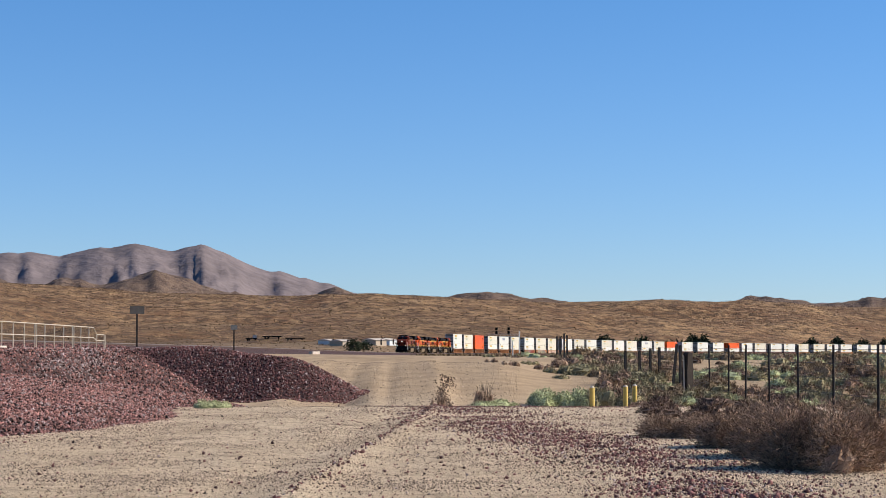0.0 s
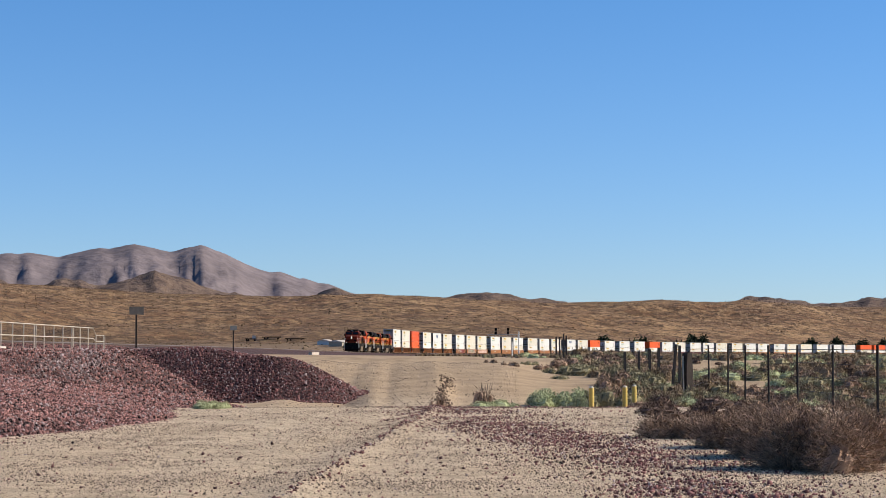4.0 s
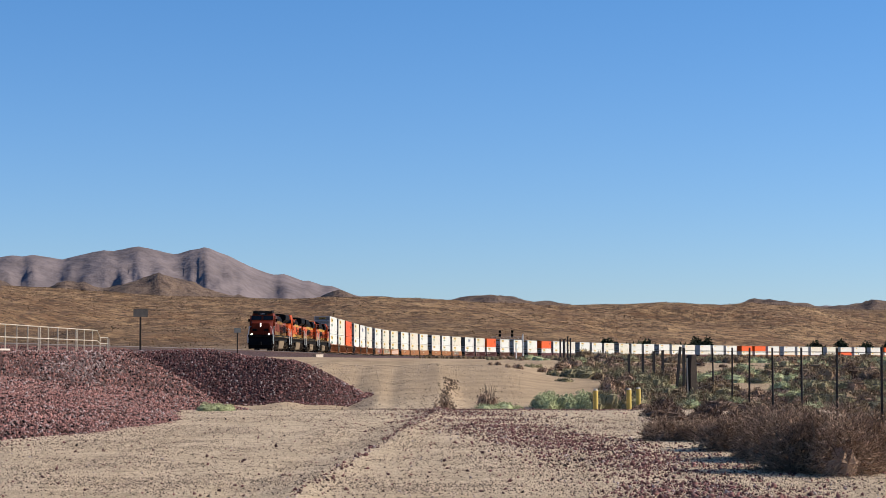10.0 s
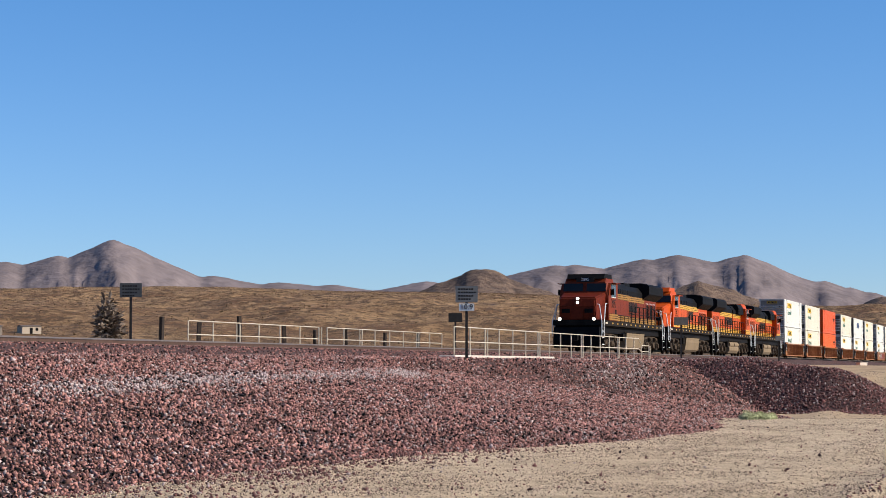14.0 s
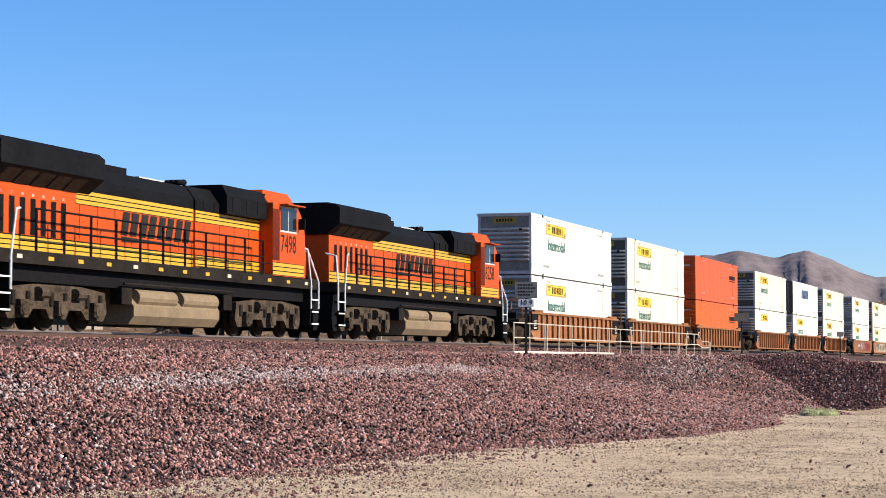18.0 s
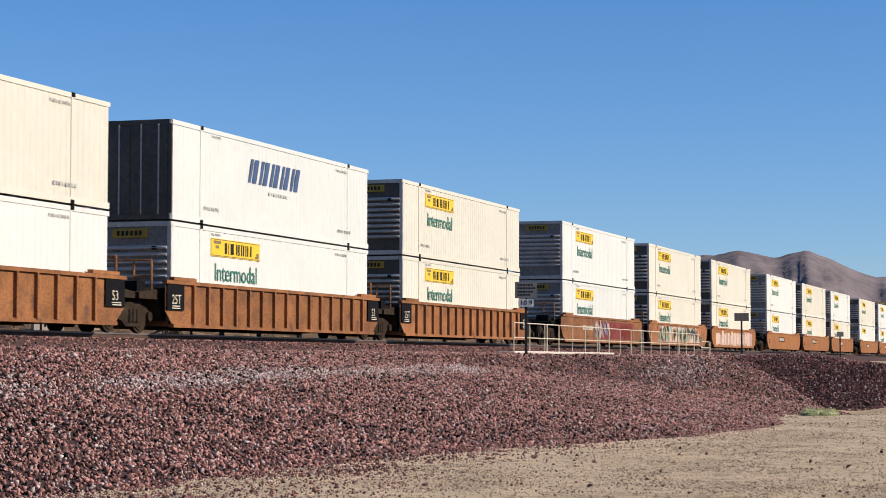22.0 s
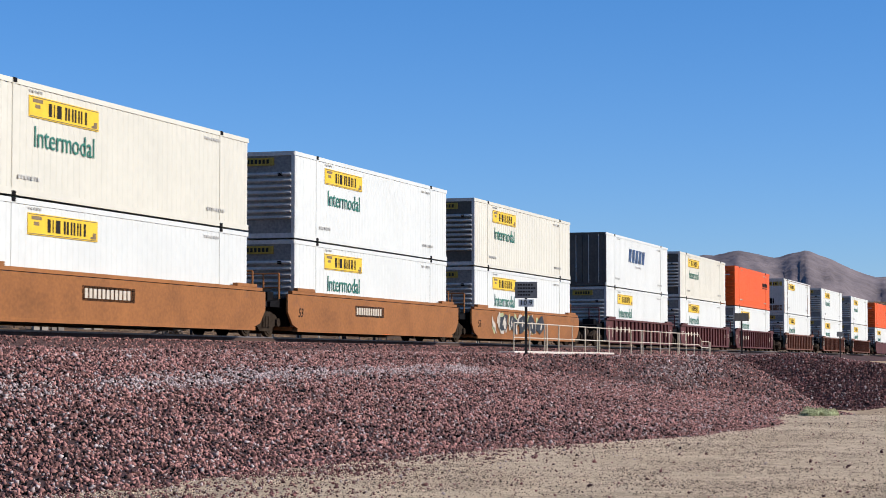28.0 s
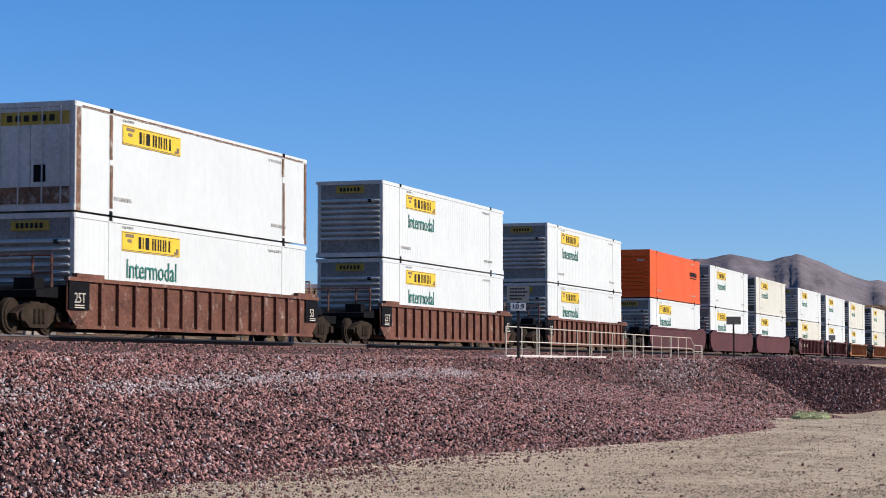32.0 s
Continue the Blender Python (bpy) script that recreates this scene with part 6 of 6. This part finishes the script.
def locomotive(number, dusty=False, older=False):
    ob = thing("locomotive", ("dust-stained " if dusty else "") + "orange and black diesel locomotive with yellow stripes", "locomotive", "locomotives at the head of the train")
    O, K, Yl = M["loco_dusty_shade"] if dusty else M["loco_orange"], M["loco_black"], M["stripe_dusty"] if dusty else M["loco_yellow"]
    # frame, pilots, steps
    bm = bmesh.new()
    prism(bm, ((-10.45, 1.60), (10.3, 1.60), (10.3, 1.93), (-10.45, 1.93)), "y", -1.5, 1.5)
    frame_ob = part("frame", bm, M["loco_frame"], ob)
    bm = bmesh.new()
    prism(bm, ((-9.9, 1.18), (9.9, 1.18), (9.9, 1.60), (-9.9, 1.60)), "y", -1.25, 1.25)
    part("underframe", bm, M["dark"], ob)
    for i in range(13):
        x = -9.4 + i * 1.55
        for s in (1, -1):
            boxes("sill_marker", [(x, x + 0.26, s * 1.5 - 0.006, s * 1.5 + 0.006, 1.72, 1.82)], M["loco_yellow"] if i % 4 else M["pale_rail"], frame_ob)
    for e in (1, -1):
        bm = bmesh.new()
        prism(bm, ((e * 10.2, 0.25), (e * 10.55, 0.25), (e * 10.7, 0.7), (e * 10.5, 1.5), (e * 10.2, 1.5))[::e], "y", -1.4, 1.4)
        part("pilot", bm, K, ob, "black snow-plough pilot")
        bm = bmesh.new()
        box(bm, min(e * 10.5, e * 11.12), max(e * 10.5, e * 11.12), -0.16, 0.16, 0.72, 1.02)
        tube(bm, (e * 10.98, 0, 0.68), (e * 10.98, 0, 1.08), 0.17, 10)
        part("coupler", bm, M["dark"], ob)
        for s in (1, -1):
            bm = bmesh.new()
            for k, z in enumerate((0.45, 0.85, 1.25, 1.62)):
                box(bm, min(e * 9.72, e * 10.38), max(e * 9.72, e * 10.38), min(s * 1.2, s * 1.53), max(s * 1.2, s * 1.53), z - 0.025, z + 0.025)
            box(bm, min(e * 9.68, e * 9.72), max(e * 9.68, e * 9.72), min(s * 1.2, s * 1.5), max(s * 1.2, s * 1.5), 0.4, 1.7)
            part("steps", bm, M["loco_frame"], ob)
            for z in (0.45, 0.85, 1.25):
                boxes("step_edge", [(min(e * 9.75, e * 10.35), max(e * 9.75, e * 10.35), s * 1.535 - 0.006, s * 1.535 + 0.006, z - 0.02, z + 0.025)], M["sign_white"], ob)
            pipe(((e * 9.72, s * 1.52, 0.95), (e * 9.72, s * 1.52, 1.75), (e * 9.45, s * 1.50, 2.9), (e * 9.2, s * 1.45, 2.95)), 0.03, M["sign_white"], ob, "grab_rail", label="white grab rail")
            pipe(((e * 10.38, s * 1.52, 0.95), (e * 10.38, s * 1.52, 1.85), (e * 10.0, s * 1.3, 2.85), (e * 10.0, s * 0.9, 2.95)), 0.03, M["sign_white"], ob, "grab_rail", label="white grab rail")
    # nose and cab
    bm = bmesh.new()
    prism(bm, ((9.00, 1.93), (10.25, 1.93), (10.34, 2.70), (10.12, 3.28), (9.00, 3.66)), "y", -1.36, 1.36)
    for v in bm.verts:
        if v.co.x > 10:
            v.co.y *= 0.82
    bmesh.ops.bevel(bm, geom=[e for e in bm.edges], offset=0.07, segments=2, affect='EDGES')
    part("nose", bm, M["sooty_shade"] if dusty else O, ob)
    bm = bmesh.new()
    prism(bm, ((6.40, 1.93), (9.12, 1.93), (9.12, 3.30), (8.80, 4.30), (8.55, 4.52), (6.40, 4.52)), "y", -1.53, 1.53)
    bmesh.ops.bevel(bm, geom=[e for e in bm.edges if abs(e.verts[0].co.y - e.verts[1].co.y) < 0.01 and min(e.verts[0].co.z, e.verts[1].co.z) > 4.2], offset=0.28, segments=3, affect='EDGES')
    cab = part("cab", bm, O, ob)
    bm = bmesh.new()
    crown = 4.66 if older else 4.80
    prism(bm, ((6.35, 4.50), (8.75, 4.50), (8.50, crown), (6.45, crown)), "y", -1.16, 1.16)
    part("cab_roof", bm, K if dusty else O, ob)
    for s in (1, -1):
        bm = bmesh.new()
        prism(bm, ((8.97, 3.72), (9.05, 3.72), (8.89, 4.20), (8.81, 4.20)), "y", s * 0.12, s * 1.32) if s > 0 else prism(bm, ((8.97, 3.72), (9.05, 3.72), (8.89, 4.20), (8.81, 4.20)), "y", -1.32, -0.12)
        part("windscreen", bm, M["glass"], cab)
        y = s * 1.532
        boxes("side_window", [(7.05, 7.65, y - 0.012, y + 0.012, 3.40, 4.12)], M["glass"], cab)
        boxes("side_window", [(7.70, 8.35, y - 0.012, y + 0.012, 3.40, 4.12)], M["glass"], cab)
        boxes("window_frame", [(6.99, 8.41, y - 0.01, y + 0.02, 3.34, 3.40), (6.99, 8.41, y - 0.01, y + 0.02, 4.12, 4.18), (7.65, 7.70, y - 0.01, y + 0.02, 3.40, 4.12)], M["grey_end"], cab)
        bm = bmesh.new()
        prism(bm, ((6.95, 4.20), (8.45, 4.20), (8.45, 4.24), (6.95, 4.24)), "y", min(y, y + s * 0.3), max(y, y + s * 0.3))
        part("sun_visor", bm, O, cab)
        boxes("mirror", [(8.55, 8.62, min(y, y + s * 0.22), max(y, y + s * 0.22), 3.5, 3.85)], M["dark"], cab)
        # Flat door panel on older units: its recess shade is only dark colour.
        boxes("cab_door", [(6.41, 6.95, y - 0.008, y + 0.008, 2.42, 4.05)], M["sooty_shade"], cab) if older else boxes("vent_grille", [(6.80, 7.25, y - 0.008, y + 0.008, 2.0, 2.62)], M["loco_black"], cab)
        m = side_matrix(7.70, y + 0.004, 2.95) if s > 0 else Matrix.Translation((7.70, y - 0.004, 2.95)) @ Matrix.Rotation(math.pi / 2, 4, 'X')
        lettering(number, 0.82, M["ink"], cab, m, "number", stretch=0.8)
        for k in range(3):
            boxes("stripe", [(6.40, 9.00, y - 0.009, y + 0.009, 1.965 + k * 0.135, 2.07 + k * 0.135)], Yl, cab)
        boxes("stripe_ground", [(6.40, 9.00, y - 0.004, y + 0.004, 1.95, 2.36)], K, cab, "black ground of the stripes")
        # lamps on the front platform
        bm = bmesh.new()
        tube(bm, (10.28, s * 1.05, 1.98), (10.42, s * 1.05, 1.98), 0.13, 14)
        dl = part("ditch_light", bm, M["dark"], ob)
        bm = bmesh.new()
        tube(bm, (10.42, s * 1.05, 1.98), (10.44, s * 1.05, 1.98), 0.085, 14)
        part("lens", bm, M["lamp"] if dusty else M["sign_white"], dl, "lit headlight" if dusty else "")
    for z in (2.98, 3.21):
        bm = bmesh.new()
        tube(bm, (9.60, 0, z), (10.26 - (z - 3.0) * 0.25, 0, z), 0.12, 14)
        hl = part("headlight", bm, M["dark"], cab)
        bm = bmesh.new()
        tube(bm, (10.26 - (z - 3.0) * 0.25, 0, z), (10.28 - (z - 3.0) * 0.25, 0, z), 0.085, 14)
        part("lens", bm, M["lamp"] if dusty else M["sign_white"], hl, "lit headlight" if dusty else "")
    boxes("number_board", [(8.58, 8.83, -0.55, 0.55, 4.30, 4.58)], M["ink"], cab)
    lettering(number, 0.26, M["sign_white"], cab, Matrix.Translation((8.84, 0, 4.44)) @ Matrix.Rotation(math.pi / 2, 4, 'Z') @ Matrix.Rotation(math.pi / 2, 4, 'X'), "number")
    boxes("nose_door", [(10.16, 10.35, -0.35, 0.35, 1.97, 2.68)], M["sooty_shade"] if dusty else O, ob)
    for s in (1, -1):
        boxes("nose_band", [(10.20, 10.335, s * 0.7 - 0.25, s * 0.7 + 0.25, 2.35, 2.6)], K, ob, "black painted band on the nose")
    # hood behind the cab
    W = 1.08 if older else 1.36
    bm = bmesh.new()
    prism(bm, ((-W, 1.93), (W, 1.93), (W, 3.66), (-W, 3.66)), "x", 1.6, 6.4)
    aux = part("equipment_hood", bm, O, ob)
    bm = bmesh.new()
    prism(bm, ((-1.02, 1.93), (1.02, 1.93), (1.02, 3.72), (-1.02, 3.72)), "x", -5.6, 1.6)
    hood = part("engine_hood", bm, O, ob)
    bm = bmesh.new()
    prism(bm, ((-1.02, 1.93), (1.02, 1.93), (1.02, 3.62), (-1.02, 3.62)), "x", -10.0, -5.6)
    rear = part("radiator_hood", bm, O, ob)
    bm = bmesh.new()
    prism(bm, ((-1.50, 3.98), (-1.02, 3.60), (1.02, 3.60), (1.50, 3.98), (1.50, 4.52), (1.32, 4.66), (-1.32, 4.66), (-1.50, 4.52)), "x", -10.2, -4.9)
    wing = part("radiator_wing", bm, K, ob, "black flared radiator housing")
    boxes("fan_deck", [(-9.8, -5.5, -0.9, 0.9, 4.68, 4.74)], K, wing)
    bm = bmesh.new()
    prism(bm, ((-W - 0.01, 3.66), (W + 0.01, 3.66), (W + 0.01, 3.95), (W - 0.30, 4.39), (0.30 - W, 4.39), (-W - 0.01, 3.95)), "x", 1.58, 6.42)
    upper = part("hood_top", bm, K, ob, "black upper hood")
    bm = bmesh.new()
    prism(bm, ((-1.03, 3.72), (1.03, 3.72), (1.03, 4.0), (0.76, 4.37), (-0.76, 4.37), (-1.03, 4.0)), "x", -5.6, 1.57)
    upper2 = part("hood_top", bm, K, ob, "black upper hood")
    boxes("exhaust_stack", [(-3.4, -1.6, -0.45, 0.45, 4.36, 4.62)], K, upper2)
    boxes("roof_hatch", [(-0.9, 0.7, -0.5, 0.5, 4.36, 4.46)], M["grey_end"] if older else K, upper2)
    if older:
        # tall black blower housing against the back of the cab
        bm = bmesh.new()
        prism(bm, ((-1.34, 3.68), (1.34, 3.68), (1.34, 4.22), (1.16, 4.56), (-1.16, 4.56), (-1.34, 4.22)), "x", 3.3, 6.41)
        blower = part("blower_housing", bm, K, ob, "black blower housing behind the cab")
        for s in (1, -1):
            for x in (3.7, 4.75, 5.6):
                boxes("screen", [(x, x + 0.6, s * 1.34 - 0.01, s * 1.34 + 0.015, 3.76, 4.18)], M["dark"], blower)
    bm = bmesh.new()
    tube(bm, (2.9, 0.2, 4.38), (2.9, 0.2, 4.60), 0.05)
    for k in range(3):
        tube(bm, (2.65, 0.05 + k * 0.17, 4.62), (3.2, 0.05 + k * 0.17, 4.64), 0.06, 8, 0.10)
    part("horn", bm, M["dark"], upper)
    for s in (1, -1):
        for x0, x1, w in ((1.6, 6.4, W), (-5.6, 1.6, 1.02), (-10.0, -5.6, 1.02)):
            y = s * w
            own = aux if x0 > 1 else hood
            for zb in (1.97, 3.34) if x0 > -9 else (1.97,):
                boxes("stripe_ground", [(x0 + 0.02, x1 - 0.02, y - 0.004, y + 0.004, zb - 0.02, zb + 0.38)], K, own, "black ground of the stripes")
                for k in range(3):
                    boxes("stripe", [(x0 + 0.02, x1 - 0.02, y - 0.009, y + 0.009, zb + k * 0.125, zb + k * 0.125 + 0.096)], Yl, own, "thin yellow stripe")
        # louvres and doors
        for k in range(5):
            x = 2.1 + k * 0.78
            bm = bmesh.new()
            lo, hi = (W, 3.72), (W, 3.98)
            prism(bm, ((s * lo[0], lo[1]), (s * (lo[0] + 0.03), lo[1]), (s * (hi[0] + 0.03), hi[1]), (s * hi[0], hi[1]))[::s], "x", x, x + 0.10)
            part("louvre", bm, M["dark"], upper)
        for k in range(4):
            x = 2.2 + k * 1.1
            boxes("hood_door_seam", [(x, x + 0.02, s * W - 0.004, s * W + 0.004, 2.4, 3.4)], M["dark"], aux)
        for k in range(7):
            x = -5.4 + k * 1.0
            boxes("hood_door_seam", [(x, x + 0.025, s * 1.02 - 0.004, s * 1.02 + 0.005, 2.4, 3.4)], M["dark"], hood)
        for k in range(5):
            x = -9.7 + k * 0.84
            bm = bmesh.new()
            prism(bm, ((s * 1.03, 3.62), (s * 1.05, 3.60), (s * 1.47, 3.96), (s * 1.44, 3.98))[::s], "x", x, x + 0.70)
            part("radiator_screen", bm, M["truck"], wing)
        for k in range(7):
            x = -9.5 + k * 0.52
            boxes("cooling_slot", [(x, x + 0.27, s * 1.02 - 0.004, s * 1.02 + 0.02, 2.36, 3.28)], K, rear)
            boxes("slot_latch", [(x + 0.08, x + 0.19, s * 1.02, s * 1.02 + 0.025, 3.33, 3.41)], M["sign_white"], rear)
        # brand shapes on the flank, slanted bars
        bm = bmesh.new()
        y = s * 1.03
        for k in range(4):
            x = 1.40 - k * 1.12 if s > 0 else -3.05 + k * 1.12
            d = -1 if s > 0 else 1
            for a, b, z0, z1 in ((0, 0.40, 2.66, 3.30), (0.54, 0.94, 2.66, 3.30)):
                prism(bm, ((x + d * (a + 0.28 * (z0 - 2.70)), z0), (x + d * (b + 0.28 * (z0 - 2.70)), z0), (x + d * (b + 0.28 * (z1 - 2.70)), z1), (x + d * (a + 0.28 * (z1 - 2.70)), z1))[::d], "y", y - 0.008, y + 0.008)
        prism(bm, ((-1.9, 2.56), (1.45, 2.47), (1.45, 2.62), (-1.9, 2.58)) if s > 0 else ((-3.0, 2.47), (0.3, 2.56), (0.3, 2.58), (-3.0, 2.62)), "y", y - 0.008, y + 0.008)
        tagged(part("brand_mark", bm, M["ink"], hood), kind="stuff")
        # walkway railing
        xs = [5.8 - k * 1.42 for k in range(11)] if older else [1.3 - k * 1.42 for k in range(8)]
        for x in xs:
            pipe(((x, s * 1.46, 1.93), (x, s * 1.46, 2.98)), 0.036, M["dark"], ob, "railing_post")
        for z in (2.98, 2.48):
            pipe(((xs[0], s * 1.46, z), (xs[-1], s * 1.46, z)), 0.028, M["dark"], ob, "handrail")
        pipe(((6.4, s * 1.56, 2.28), (1.5, s * 1.56, 2.28)), 0.018, M["dark"], ob, "handrail")
        for x in (5.5, 4.2, 2.9):
            pipe(((x, s * 1.56, 1.9), (x, s * 1.56, 2.28)), 0.018, M["dark"], ob, "railing_post")
        boxes("walkway_step", [(1.4, 6.4, min(s * W, s * 1.5), max(s * W, s * 1.5), 1.93, 1.96)], M["loco_frame"], ob)
        # air lines and boxes under the sill
        for k, x in enumerate((-3.3, 3.35)):
            boxes("equipment_box", [(x - 0.3, x + 0.3, min(s * 1.0, s * 1.36), max(s * 1.0, s * 1.36), 0.75, 1.2)], M["loco_frame"], ob)
        pipe(((-3.6, s * 1.42, 1.30), (3.6, s * 1.42, 1.30)), 0.04, M["loco_frame"], ob, "air_pipe")
    # tank
    bm = bmesh.new()
    if older:
        prism(bm, ((-1.25, 0.22), (1.25, 0.22), (1.42, 0.45), (1.42, 0.72), (1.0, 1.18), (-1.0, 1.18), (-1.42, 0.72), (-1.42, 0.45)), "x", -3.0, 2.6)
        tank = part("fuel_tank", bm, M["tank"], ob, "dusty tan fuel tank")
        for s in (1, -1):
            bm = bmesh.new()
            for x in (-2.7, 0.1):
                tube(bm, (x, s * 1.22, 0.95), (x + 2.4, s * 1.22, 0.95), 0.24, 14)
            part("air_reservoir", bm, M["tank"], tank)
    else:
        prism(bm, ((-1.2, 0.2), (1.2, 0.2), (1.36, 0.34), (1.47, 0.9), (1.47, 1.2), (-1.47, 1.2), (-1.47, 0.9), (-1.36, 0.34)), "x", -3.1, 3.0)
        tank = part("fuel_tank", bm, M["tank"], ob, "dusty tan fuel tank")
        boxes("tank_rim", [(-3.12, 3.02, s * 1.47 - 0.02, s * 1.47 + 0.02, 1.14, 1.24) for s in (1, -1)], M["tank"], tank)
    if not older:
        lengthen(ob, 0.4)
    loco_truck(ob, 6.85 if older else 7.15)
    loco_truck(ob, -6.85)
    return ob


def build_locomotives():
    for k, (number, dusty, older, turned) in enumerate((("6258", False, True, True), ("7498", False, True, True), ("7412", False, False, False), ("3895", True, False, False))):
        MOVERS.append((locomotive(number, dusty, older), -4.05 - 11.15 - 22.6 * k - (0.3 if dusty else 0), RAIL_Z, 7.0, turned))


build_wagons()
build_locomotives()
motions()
